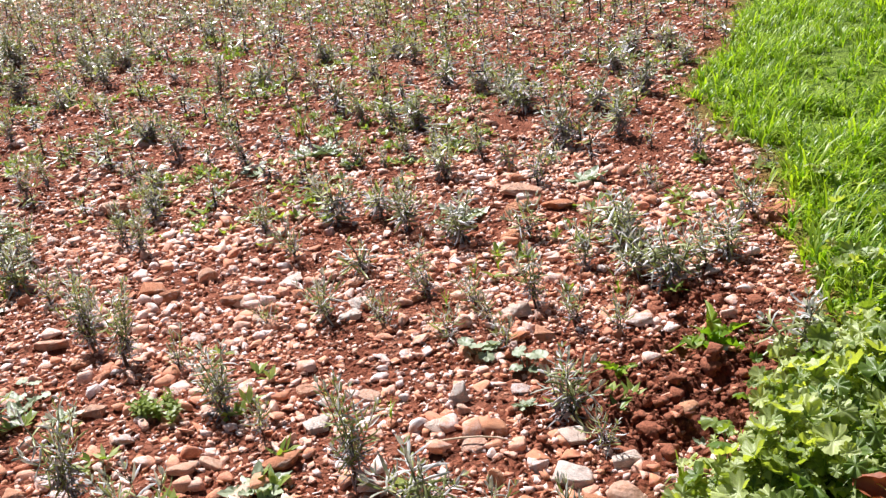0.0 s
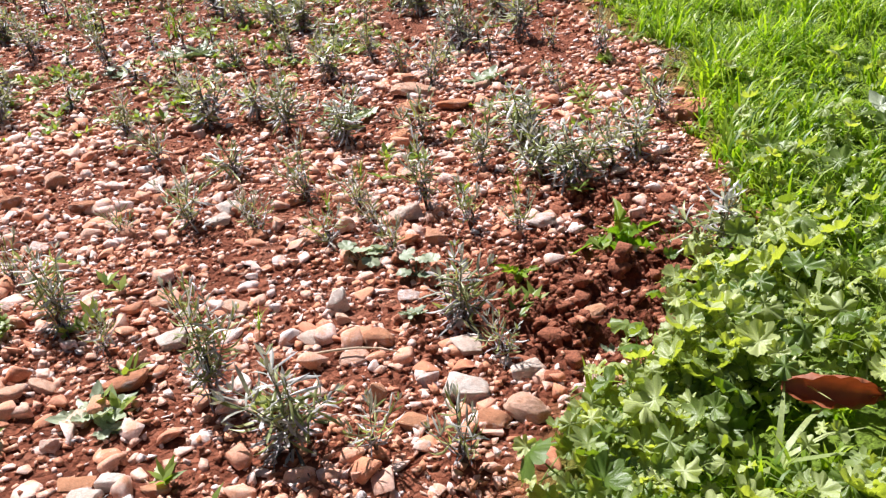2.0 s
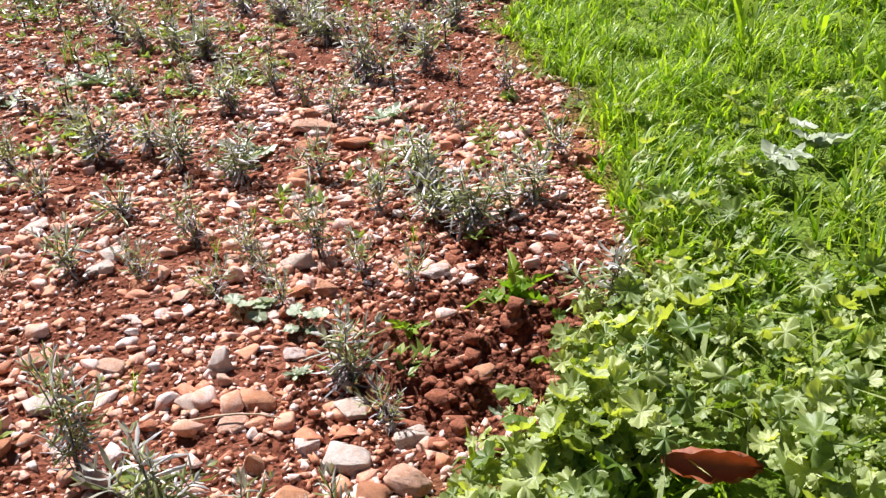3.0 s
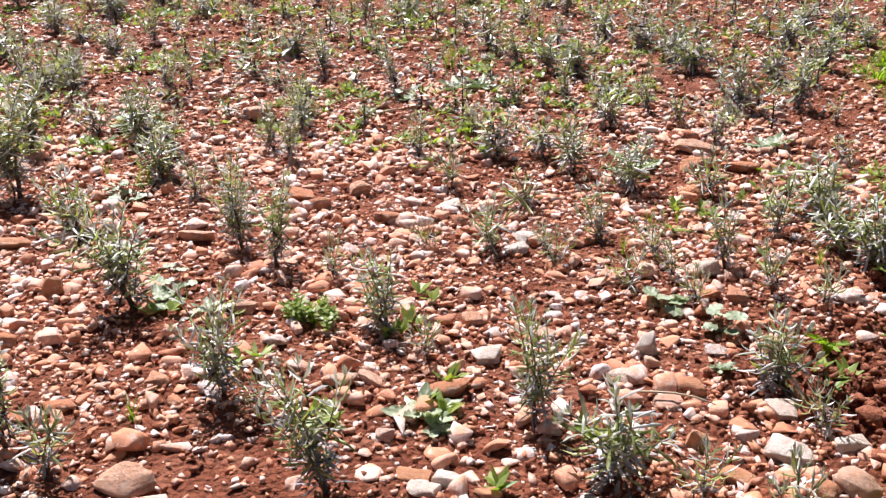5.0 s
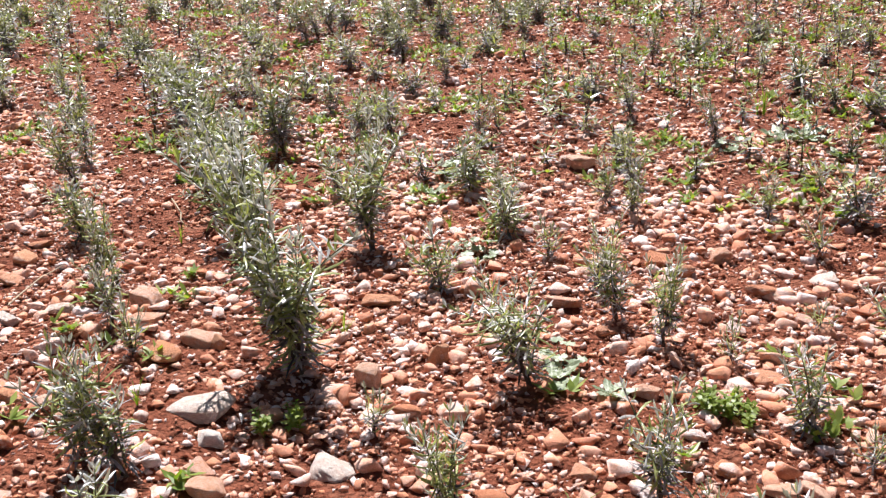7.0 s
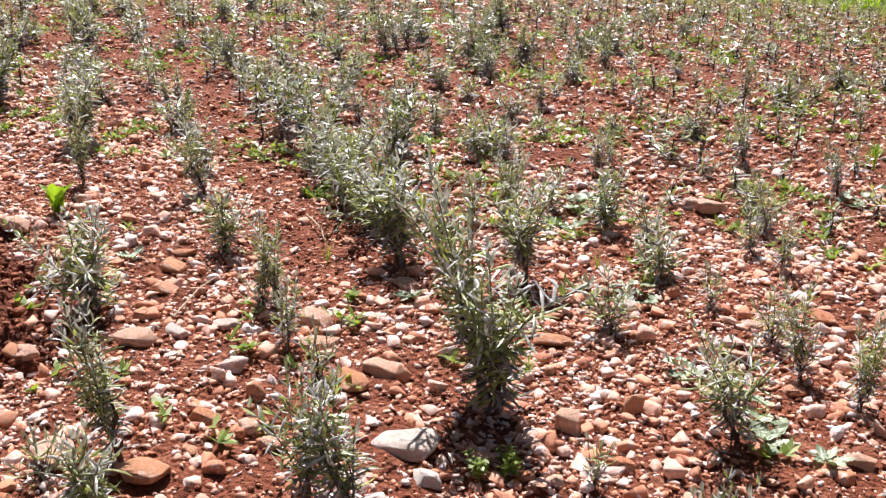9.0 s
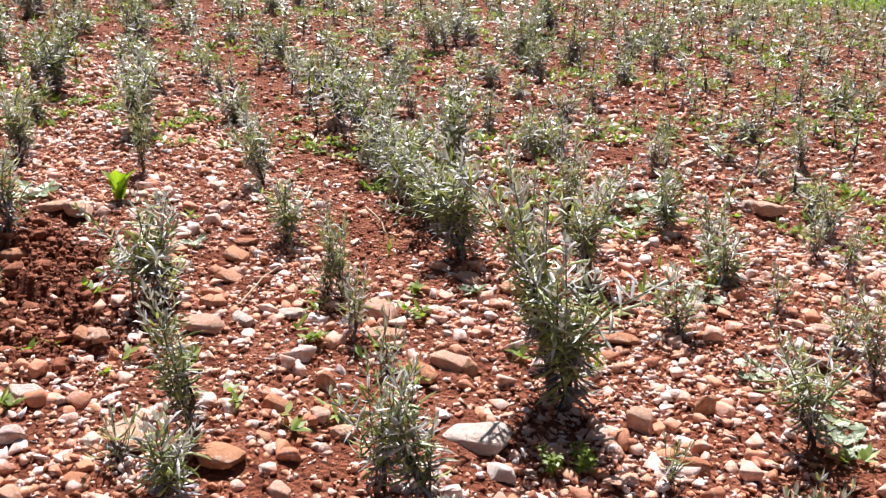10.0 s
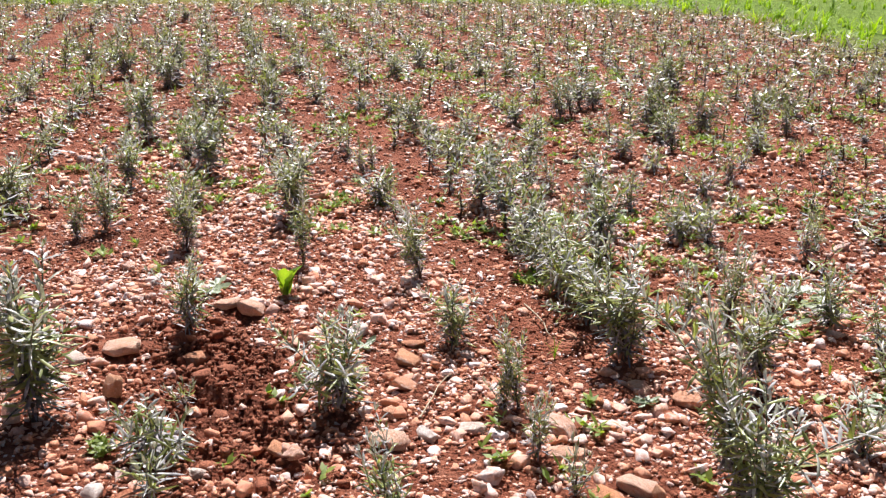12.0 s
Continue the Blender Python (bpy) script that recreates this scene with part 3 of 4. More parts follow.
def shoots_for(h, w, rnd):
    """Where the shoots of a plant spring from, how they lean and how long they are."""
    n = int(round(3 + 24 * w + 12 * h)) if h > 0.09 else 4
    n = max(5, min(12, n))
    out = [(0.0, 0.0, 0.22 * h, rnd.uniform(-7, 7), rnd.uniform(0, 360), 0.74 * h)]
    for k in range(n - 1):
        az = 360 * k / (n - 1) + rnd.uniform(-35, 35)
        foot = rnd.uniform(0.02, 0.36) * h
        ln = max(0.04, min(h - foot, rnd.uniform(0.42, 0.85) * h))
        lean = math.degrees(math.asin(min(0.85, max(0.12, (w * 0.5 - 0.012) / ln)))) * rnd.uniform(0.35, 1.15)
        out.append((0.006 * math.cos(radians(az)), 0.006 * math.sin(radians(az)), foot, lean, az, ln))
    return out


def lavender(x, y, h, w, k):
    rnd = random.Random(k * 31 + 7)
    h, w = max(0.06, h), max(0.06, w)
    ob = base("lavender_plant", x, y)
    ob.matrix_basis = ob.matrix_basis @ pose(0, 0, 0, rnd.uniform(-7, 7), rnd.uniform(-16, 2), 0)
    part("stem", WOODS[k % len(WOODS)], ob, pose(0, 0, 0, 0, 0, rnd.uniform(0, 360)) @ Matrix.Diagonal((max(0.28 * h, 0.04), max(0.28 * h, 0.04), 0.42 * h, 1)), "dark woody stem")
    if h > 0.11:
        part("withered_leaves", SKIRTS[k % len(SKIRTS)], ob, pose(0, 0, 0, 0, 0, 90 * k) @ Matrix.Diagonal((max(0.8, min(2.0, w / 0.085)), max(0.8, min(2.0, w / 0.085)), min(1.7, h / 0.16), 1)), "withered lower leaves, darkened to show the shade at the foot")
    kit = FINE if y < 2.5 else COARSE
    slim = min(1.15, max(0.55, w / 0.13))
    for px, py, pz, lean, az, ln in shoots_for(h, w, rnd):
        i = min(range(4), key=lambda q: abs(SHOOT_LENGTHS[q] - ln))
        s = ln / SHOOT_LENGTHS[i]
        part("shoot", rnd.choice(kit[i]), ob, Matrix.Translation((px, py, pz)) @ pose(0, 0, 0, 0, 0, az) @ pose(0, 0, 0, 0, lean, 0) @ pose(0, 0, 0, 0, 0, rnd.uniform(0, 360)) @ Matrix.Diagonal((s * slim, s * slim, s, 1)))
    plants.append((x, y))
    look_of = "tall bushy" if h > 0.24 else "low sprawling" if w > 1.1 * h else "thin young" if w < 0.075 else "young"
    return tagged(ob, look_of + " grey-green lavender plant growing in stony red soil", "lavender", "lavender planted in rows")


ROW_PLANTS_A = [
    (-5.15, 3.23, 0.08, 0.15), (-4.76, 2.78, 0.12, 0.13), (-5.20, 3.32, 0.14, 0.15), (-5.73, 4.21, 0.19, 0.19), (-4.50, 2.89, 0.09, 0.13),
    (-3.81, 2.12, 0.10, 0.13), (-3.72, 2.03, 0.16, 0.15), (-4.23, 2.64, 0.09, 0.12), (-5.26, 4.01, 0.20, 0.25), (-6.12, 5.05, 0.12, 0.20),
    (-3.31, 1.94, 0.18, 0.08), (-2.69, 1.20, 0.05, 0.06), (-7.01, 6.39, 0.13, 0.25), (-3.29, 2.03, 0.20, 0.09), (-2.53, 1.14, 0.31, 0.20),
    (-4.11, 3.03, 0.25, 0.21), (-3.57, 2.41, 0.19, 0.11), (-4.88, 3.96, 0.21, 0.16), (-5.39, 4.59, 0.19, 0.18), (-2.16, 1.07, 0.08, 0.17),
    (-2.24, 1.17, 0.13, 0.18), (-2.97, 2.04, 0.24, 0.10), (-3.46, 2.68, 0.25, 0.16),
]
ROW_PLANTS_B = [
    (-4.21, 3.56, 0.19, 0.17), (-2.55, 1.60, 0.19, 0.10), (-2.34, 1.35, 0.06, 0.07), (-5.33, 5.25, 0.21, 0.19), (-1.74, 1.01, 0.08, 0.08),
    (-2.90, 2.44, 0.27, 0.15), (-4.06, 3.82, 0.20, 0.17), (-2.62, 2.12, 0.22, 0.06), (-3.51, 3.20, 0.16, 0.14), (-2.06, 1.50, 0.22, 0.22),
    (-1.67, 1.09, 0.27, 0.09), (-4.78, 4.73, 0.13, 0.17), (-3.49, 3.47, 0.08, 0.07), (-4.67, 4.85, 0.13, 0.17), (-4.00, 4.10, 0.15, 0.14),
    (-3.23, 3.24, 0.14, 0.08), (-3.01, 3.02, 0.14, 0.08), (-2.28, 2.18, 0.21, 0.09), (-2.02, 1.88, 0.15, 0.12), (-2.77, 2.75, 0.14, 0.16),
    (-1.39, 1.13, 0.18, 0.09), (-1.23, 0.97, 0.13, 0.11), (-1.32, 1.13, 0.21, 0.11),
]
ROW_PLANTS_C = [
    (-1.78, 1.65, 0.15, 0.05), (-1.65, 1.52, 0.13, 0.05), (-1.54, 1.44, 0.10, 0.07), (-1.76, 1.68, 0.20, 0.04), (-5.50, 6.24, 0.15, 0.22),
    (-3.72, 4.08, 0.11, 0.18), (-5.13, 5.82, 0.14, 0.19), (-4.35, 4.94, 0.11, 0.16), (-3.53, 4.07, 0.12, 0.21), (-3.00, 3.49, 0.10, 0.11),
    (-3.35, 3.92, 0.14, 0.16), (-2.47, 2.92, 0.22, 0.15), (-1.23, 1.48, 0.30, 0.14), (-3.10, 3.67, 0.13, 0.15), (-2.31, 2.77, 0.22, 0.16),
    (-2.17, 2.61, 0.20, 0.18), (-1.91, 2.30, 0.22, 0.22), (-2.77, 3.31, 0.16, 0.16), (-2.04, 2.46, 0.21, 0.20), (-1.78, 2.18, 0.22, 0.20),
    (-1.04, 1.34, 0.07, 0.06), (-1.65, 2.00, 0.27, 0.18), (-2.84, 3.45, 0.11, 0.14),
]
ROW_PLANTS_D = [
    (-1.28, 1.54, 0.42, 0.07), (-0.84, 1.14, 0.19, 0.07), (-0.76, 1.09, 0.09, 0.09), (-2.11, 2.66, 0.11, 0.15), (-4.07, 4.98, 0.14, 0.16),
    (-2.98, 3.80, 0.13, 0.13), (-2.43, 3.19, 0.13, 0.11), (-1.93, 2.66, 0.24, 0.13), (-1.36, 2.03, 0.26, 0.12), (-2.51, 3.41, 0.16, 0.11),
    (-1.59, 2.34, 0.13, 0.06), (-0.62, 1.31, 0.18, 0.09), (-4.18, 5.44, 0.17, 0.18), (-0.86, 1.54, 0.22, 0.11), (-1.13, 1.85, 0.13, 0.10),
    (-0.42, 1.12, 0.17, 0.09), (-2.67, 3.80, 0.10, 0.13), (-2.95, 4.22, 0.15, 0.14), (-2.74, 3.98, 0.12, 0.15), (-2.24, 3.41, 0.13, 0.16),
    (-2.03, 3.17, 0.15, 0.11), (-4.03, 5.58, 0.10, 0.18), (-1.78, 2.90, 0.14, 0.13),
]
ROW_PLANTS_E = [
    (-1.44, 2.54, 0.11, 0.11), (-1.09, 2.18, 0.14, 0.13), (-1.86, 3.09, 0.08, 0.14), (-0.68, 1.74, 0.18, 0.06), (-0.78, 1.83, 0.18, 0.08),
    (-0.97, 2.07, 0.09, 0.05), (-1.15, 2.36, 0.14, 0.08), (-1.77, 3.03, 0.13, 0.16), (-3.75, 5.43, 0.12, 0.17), (-0.44, 1.54, 0.14, 0.09),
    (-0.57, 1.71, 0.08, 0.06), (-0.36, 1.46, 0.07, 0.06), (-0.19, 1.31, 0.18, 0.08), (-0.08, 1.19, 0.14, 0.12), (-2.82, 4.46, 0.22, 0.11),
    (-2.31, 3.89, 0.14, 0.14), (0.12, 1.14, 0.09, 0.06), (-2.13, 3.75, 0.09, 0.17), (-3.62, 5.56, 0.14, 0.15), (-1.69, 3.26, 0.07, 0.12),
    (-1.42, 2.96, 0.14, 0.10), (-1.86, 3.49, 0.13, 0.13), (-2.52, 4.28, 0.08, 0.13),
]
ROW_PLANTS_F = [
    (-1.75, 3.42, 0.08, 0.07), (-0.43, 1.88, 0.06, 0.07), (-0.92, 2.44, 0.12, 0.08), (-2.84, 4.78, 0.20, 0.14), (-0.31, 1.89, 0.10, 0.10),
    (-1.41, 3.10, 0.11, 0.06), (-2.81, 4.87, 0.16, 0.15), (0.19, 1.36, 0.07, 0.08), (-2.46, 4.46, 0.09, 0.13), (-0.91, 2.65, 0.12, 0.09),
    (0.14, 1.47, 0.12, 0.11), (-0.19, 1.84, 0.07, 0.08), (-1.83, 3.77, 0.14, 0.09), (-0.06, 1.77, 0.05, 0.12), (-2.26, 4.31, 0.14, 0.16),
    (-2.36, 4.46, 0.24, 0.26), (-0.96, 2.81, 0.11, 0.13), (-0.44, 2.25, 0.10, 0.07), (0.05, 1.71, 0.08, 0.06), (-1.13, 3.09, 0.07, 0.10),
    (-1.84, 3.99, 0.09, 0.12), (-0.56, 2.47, 0.11, 0.08), (-0.27, 2.15, 0.08, 0.17),
]
ROW_PLANTS_G = [
    (-0.11, 1.99, 0.13, 0.07), (-0.01, 1.91, 0.08, 0.06), (0.11, 1.88, 0.14, 0.07), (0.18, 1.78, 0.09, 0.06), (-2.17, 4.59, 0.20, 0.22),
    (0.26, 1.74, 0.07, 0.06), (-0.37, 2.50, 0.14, 0.13), (-1.03, 3.29, 0.17, 0.10), (-1.85, 4.33, 0.14, 0.14), (-2.58, 5.23, 0.18, 0.19),
    (-1.22, 3.60, 0.13, 0.19), (-0.45, 2.71, 0.08, 0.10), (-1.07, 3.47, 0.08, 0.10), (-0.18, 2.42, 0.14, 0.11), (-0.74, 3.08, 0.19, 0.07),
    (0.55, 1.58, 0.14, 0.15), (-0.26, 2.52, 0.11, 0.13), (-1.89, 4.51, 0.12, 0.13), (-1.65, 4.23, 0.11, 0.06), (-0.04, 2.32, 0.13, 0.12),
    (0.23, 2.07, 0.11, 0.09), (-2.57, 5.47, 0.25, 0.20), (0.40, 1.96, 0.13, 0.14),
]
ROW_PLANTS_H = [
    (0.34, 2.01, 0.11, 0.12), (0.12, 2.27, 0.10, 0.09), (-2.73, 5.84, 0.15, 0.19), (0.33, 2.16, 0.15, 0.16), (-0.38, 3.03, 0.11, 0.09),
    (-1.82, 4.79, 0.16, 0.13), (0.48, 2.02, 0.11, 0.09), (-0.29, 2.99, 0.07, 0.04), (-2.02, 5.12, 0.16, 0.20), (-0.09, 2.80, 0.13, 0.12),
    (0.54, 2.07, 0.11, 0.13), (-0.70, 3.68, 0.06, 0.08), (-0.23, 3.10, 0.13, 0.06), (0.16, 2.64, 0.12, 0.09), (-1.13, 4.31, 0.18, 0.09),
    (-1.37, 4.63, 0.11, 0.07), (-1.47, 4.77, 0.11, 0.10), (-2.04, 5.49, 0.12, 0.16), (0.09, 2.87, 0.09, 0.12), (-1.90, 5.33, 0.17, 0.20),
    (0.01, 3.02, 0.13, 0.05), (-2.38, 6.01, 0.11, 0.13), (-0.42, 3.59, 0.13, 0.10),
]
ROW_PLANTS_I = [
    (-0.31, 3.47, 0.13, 0.13), (0.65, 2.30, 0.10, 0.09), (0.46, 2.57, 0.08, 0.09), (-0.55, 3.82, 0.16, 0.14), (-0.21, 3.44, 0.14, 0.15),
    (-0.98, 4.44, 0.13, 0.23), (-0.68, 4.14, 0.11, 0.09), (0.27, 3.07, 0.17, 0.17), (-0.16, 3.68, 0.09, 0.08), (-0.03, 3.59, 0.07, 0.08),
    (-0.86, 4.64, 0.11, 0.10), (-2.05, 6.16, 0.10, 0.13), (0.62, 2.80, 0.14, 0.07), (0.52, 2.99, 0.08, 0.07), (0.79, 2.69, 0.06, 0.10),
    (0.45, 3.15, 0.16, 0.13), (0.18, 3.54, 0.17, 0.23), (-0.46, 4.41, 0.13, 0.13), (0.12, 3.74, 0.17, 0.18), (-0.12, 4.14, 0.15, 0.15),
    (-0.76, 4.97, 0.14, 0.25), (0.03, 3.97, 0.16, 0.20), (0.42, 3.47, 0.12, 0.15),
]
ROW_PLANTS_J = [
    (-1.67, 6.19, 0.14, 0.17), (-1.95, 6.81, 0.13, 0.14), (-0.30, 4.73, 0.14, 0.13), (-0.40, 4.92, 0.12, 0.17), (0.61, 3.66, 0.15, 0.16),
    (0.36, 4.05, 0.09, 0.06), (-1.66, 7.02, 0.13, 0.20), (0.57, 4.09, 0.14, 0.23), (0.85, 4.10, 0.12, 0.12), (0.68, 4.43, 0.13, 0.19),
    (0.85, 4.50, 0.13, 0.16), (-1.62, 0.97, 0.14, 0.10), (-1.50, 2.32, 0.25, 0.08), (-1.28, 2.47, 0.16, 0.14), (-0.55, 1.28, 0.06, 0.07),
    (0.02, 1.17, 0.08, 0.07), (-0.84, 1.96, 0.12, 0.08), (-0.85, 2.36, 0.14, 0.06), (-0.21, 1.90, 0.06, 0.06), (0.02, 1.83, 0.07, 0.05),
    (-3.03, 2.12, 0.16, 0.08), (-3.56, 2.77, 0.21, 0.12), (-4.36, 3.79, 0.15, 0.15),
]
ROW_PLANTS_K = [
    (-3.26, 2.39, 0.15, 0.12), (-3.63, 2.77, 0.21, 0.10), (-3.17, 2.75, 0.15, 0.12), (-4.42, 4.26, 0.17, 0.14), (-4.93, 4.08, 0.20, 0.16),
    (-3.24, 2.95, 0.13, 0.13), (-3.05, 3.14, 0.13, 0.06), (-2.63, 2.63, 0.12, 0.05), (-3.17, 3.66, 0.20, 0.11), (-2.97, 3.54, 0.11, 0.12),
    (-2.41, 2.39, 0.15, 0.09), (-2.03, 2.84, 0.20, 0.14), (-2.34, 3.21, 0.15, 0.09), (-2.17, 4.13, 0.20, 0.11), (-2.80, 4.55, 0.21, 0.10),
    (-2.56, 3.18, 0.17, 0.10), (-1.70, 2.92, 0.14, 0.11),
]
for k, row in enumerate(ROW_PLANTS_A + ROW_PLANTS_B + ROW_PLANTS_C + ROW_PLANTS_D + ROW_PLANTS_E + ROW_PLANTS_F + ROW_PLANTS_G + ROW_PLANTS_H + ROW_PLANTS_I + ROW_PLANTS_J + ROW_PLANTS_K):
    lavender(*row, k)

# the planted rows run on towards the far side, 0.29 m apart
rest = []
for n in range(-16, 44):
    c = 0.055 + 0.29 * n
    s = -7.0
    while s < 16.0:
        s += rng.uniform(0.08, 0.17)
        cc = c + rng.normal(0, 0.035)
        x, y = 0.7466 * cc - 0.6652 * s, 0.6652 * cc + 0.7466 * s
        if y < -3.5 or turf(x, y) > 0.25:
            continue
        if any((x - a) ** 2 + (y - b) ** 2 < (0.09 + 0.006 * max(0.0, y)) ** 2 for a, b in plants):
            continue
        if 0.45 < y < 2.7 and x > -3.4:
            continue
        stub = y < 5.4 and x > -4.0
        if (stub and rng.uniform() < 0.10) or (y < 0.4 and rng.uniform() < 0.5):
            continue
        if stub:
            rest.append((x, y, float(rng.uniform(0.08, 0.15)), float(rng.uniform(0.09, 0.16))))
        else:
            rest.append((x, y, float(np.clip(rng.normal(0.14, 0.035), 0.08, 0.24)), float(np.clip(rng.normal(0.15, 0.035), 0.08, 0.24))))
rest.sort(key=lambda p: math.hypot(p[0] + 0.6, p[1]))
room = max(0, 298 - len(plants))
for k, row in enumerate(rest[:room]):
    lavender(*row, 1000 + k)


def far_lavender(rows):
    """The plants beyond those, joined."""
    leaves, twigs, which = [], [], []
    kinds = []
    for k in range(8):
        rnd = random.Random(900 + k)
        lv, tw, ix = [], [], []
        h, w = 0.16, 0.15
        for px, py, pz, lean, az, ln in shoots_for(h, w, rnd)[:4]:
            a, b = leafy_shoot(ln, rnd, 0.026, 0.046, 0.0085, 2, False, 3)
            ix.append(np.repeat(leaf_kinds(0.6, a[3], rnd), a[2]))
            m = Matrix.Translation((px, py, pz)) @ pose(0, 0, 0, 0, 0, az) @ pose(0, 0, 0, 0, lean, 0)
            lv.append((placed(a[0], m), a[1]))
            if len(tw) < 1:
                tw.append((placed(b[0], m), b[1]))
        tw.append(tube([(0, 0, -0.01), (0.005, 0, 0.04), (0, 0.004, 0.10)], [0.004, 0.0035, 0.002], 4))
        kinds.append((joined(lv), joined(tw), np.concatenate(ix)))
    for x, y, h, w in rows:
        lv, tw, ix = kinds[int(rng.integers(len(kinds)))]
        which.append(ix)
        m = Matrix.Translation((x, y, ground_z(x, y))) @ pose(0, 0, 0, 0, 0, rng.uniform(0, 360)) @ Matrix.Diagonal((w / 0.15, w / 0.15, h / 0.16, 1))
        leaves.append((placed(lv[0], m), lv[1]))
        twigs.append((placed(tw[0], m), tw[1]))
    a, b = joined(leaves), joined(twigs)
    v, t = joined([a, b])
    me = mesh_from("distant_lavender", v, t, M_LAVENDER)
    me.materials.append(M_WOOD)
    me.materials.append(M_SILVER_GLINT)
    me.materials.append(M_WITHERED_SHADE)
    index = np.ones(len(t), np.int32)
    index[:len(a[1])] = np.concatenate(which)
    me.polygons.foreach_set("material_index", index)
    return tagged(new("distant_lavender", me), "rows of young grey-green lavender running on across the field", "lavender", kind="stuff")


far_lavender(rest[room:])


# ---- grass margin ----
def blade_arrays(rnd, length, width, bend):
    """A grass blade that rises and bows over along +x."""
    v = []
    x = z = 0.0
    a = radians(rnd.uniform(68, 88))
    for k in range(4):
        w = width * 0.5 * (1.0, 0.9, 0.65, 0)[k]
        v += [(x, -w, z), (x, w, z)] if k < 3 else [(x, 0, z)]
        x, z = x + length / 3 * math.cos(a), z + length / 3 * math.sin(a)
        a -= bend / 2
    return np.array(v), np.array([(0, 1, 3), (0, 3, 2), (2, 3, 5), (2, 5, 4), (4, 5, 6)])


def grass(name, label, tufts, spot, lo, hi, width, per):
    """Tufts of blades that arch outward from their middles."""
    rnd = random.Random(3)
    kinds = [blade_arrays(rnd, 1.0, 0.026, rnd.uniform(0.3, 2.2)) for _ in range(30)]
    vs, ts, off, n = [], [], 0, 0
    while n < tufts:
        cx, cy = spot()
        d = turf(cx, cy)
        if d < rng.uniform(0.1, 0.8):
            continue
        n += 1
        tall = rng.uniform(lo, hi) * (0.75 + 1.1 * noise.noise(Vector((cx * 3.3, cy * 3.3, 11.0)))) * (0.55 + 0.45 * d) * float(np.interp(cy, [1.2, 1.9], [0.6, 1.0]))
        swept = 3.0 * noise.noise(Vector((cx * 1.3, cy * 1.3, 4.0)))
        for _ in range(per):
            az = rng.uniform(0, 6.283) if rng.uniform() < 0.6 else swept + rng.normal(0, 0.6)
            r = abs(rng.normal(0, 0.12)) * tall
            x, y = cx + r * math.cos(az), cy + r * math.sin(az)
            v, t = kinds[int(rng.integers(len(kinds)))]
            s = tall * rng.uniform(0.55, 1.15)
            q, p = math.cos(az + rng.normal(0, 0.4)), math.sin(az)
            k = math.hypot(q, p)
            q, p = q / k, p / k
            w = width * rng.uniform(0.7, 1.25) / 0.026
            vs.append(np.c_[v[:, 0] * q * s - v[:, 1] * w * p + x, v[:, 0] * p * s + v[:, 1] * w * q + y, v[:, 2] * s + ground_z(x, y) - 0.004])
            ts.append(t + off)
            off += 7
    me = mesh_from(name, np.concatenate(vs), np.concatenate(ts), M_GRASS)
    return tagged(new(name, me), label, "grass", kind="stuff")


def spot_near():
    while True:
        y = rng.uniform(-1.2, 6.5)
        x = turf_edge(y) + (rng.uniform(-0.05, 0.15) if rng.uniform() < 0.25 else rng.uniform(0, 1.0)) * (0.9 + 0.5 * y)
        if rng.uniform() < np.interp(y - 0.35 * (x - turf_edge(y)), [1.3, 2.0], [0.55, 1.0]):
            return x, y


def spot_far():
    if rng.uniform() < 0.6:
        y = rng.uniform(6.0, 14.0)
        return turf_edge(y) + rng.uniform(-0.1, 5.0), y
    x = rng.uniform(-14, 5)
    return x, far_edge(x) + rng.uniform(-0.2, 7.0) * rng.uniform()


grass("margin_grass", "lush bright green grass along the edge of the field", 6500, spot_near, 0.06, 0.17, 0.0058, 11)
def spot_aside():
    y = rng.uniform(-4.0, 7.0)
    return turf_edge(y) + 0.6 + rng.uniform(0.0, 5.0), y


grass("meadow_grass", "rough green grass spreading away from the field", 1500, spot_aside, 0.16, 0.30, 0.016, 7)
grass("far_grass", "bright green grass beyond the far edge of the field", 2500, spot_far, 0.14, 0.28, 0.012, 10)


# ---- broad-leaved weeds ----
def blade_leaf(name, mat, outline, ribs, cup, wave, seed, rings=4, fold=0.0):
    """A leaf blade from its stalk at the origin along +x. outline(a): its reach at the angle a."""
    rnd = random.Random(seed)
    n = ribs
    v, t = [(0, 0, 0)], []
    for k in range(1, rings + 1):
        for j in range(n):
            a = -math.pi + 2 * math.pi * j / n
            r = outline(a) * k / rings
            z = cup * (k / rings) ** 2 * 0.5 + wave * (k / rings) * math.sin(a * 7 + seed) * 0.5 + rnd.uniform(-0.05, 0.05) * k / rings + fold * math.cos(7 * (a + math.pi)) * k / rings
            v.append((r * math.cos(a), r * math.sin(a), z))
    t += [(0, 1 + j, 1 + (j + 1) % n) for j in range(n)]
    for k in range(rings - 1):
        for j in range(n):
            p, q = 1 + k * n + j, 1 + k * n + (j + 1) % n
            t += [(p, p + n, q + n), (p, q + n, q)]
    return mesh_from(name, v, t, mat, True)


def lobed(a):
    """A round mallow leaf: seven wedge-shaped lobes with toothed ends, parted by narrow cuts."""
    b = a + math.pi
    cut = (0.22 + 0.12 * math.sin(2.3 * a + 1)) * abs(math.cos(3.5 * b)) ** 6
    notch = 1 - 0.55 * math.exp(-((abs(a) - math.pi) / 0.3) ** 2)
    return 0.5 * (0.95 - cut - 0.05 * math.cos(21 * b) + 0.06 * math.sin(3 * a)) * notch


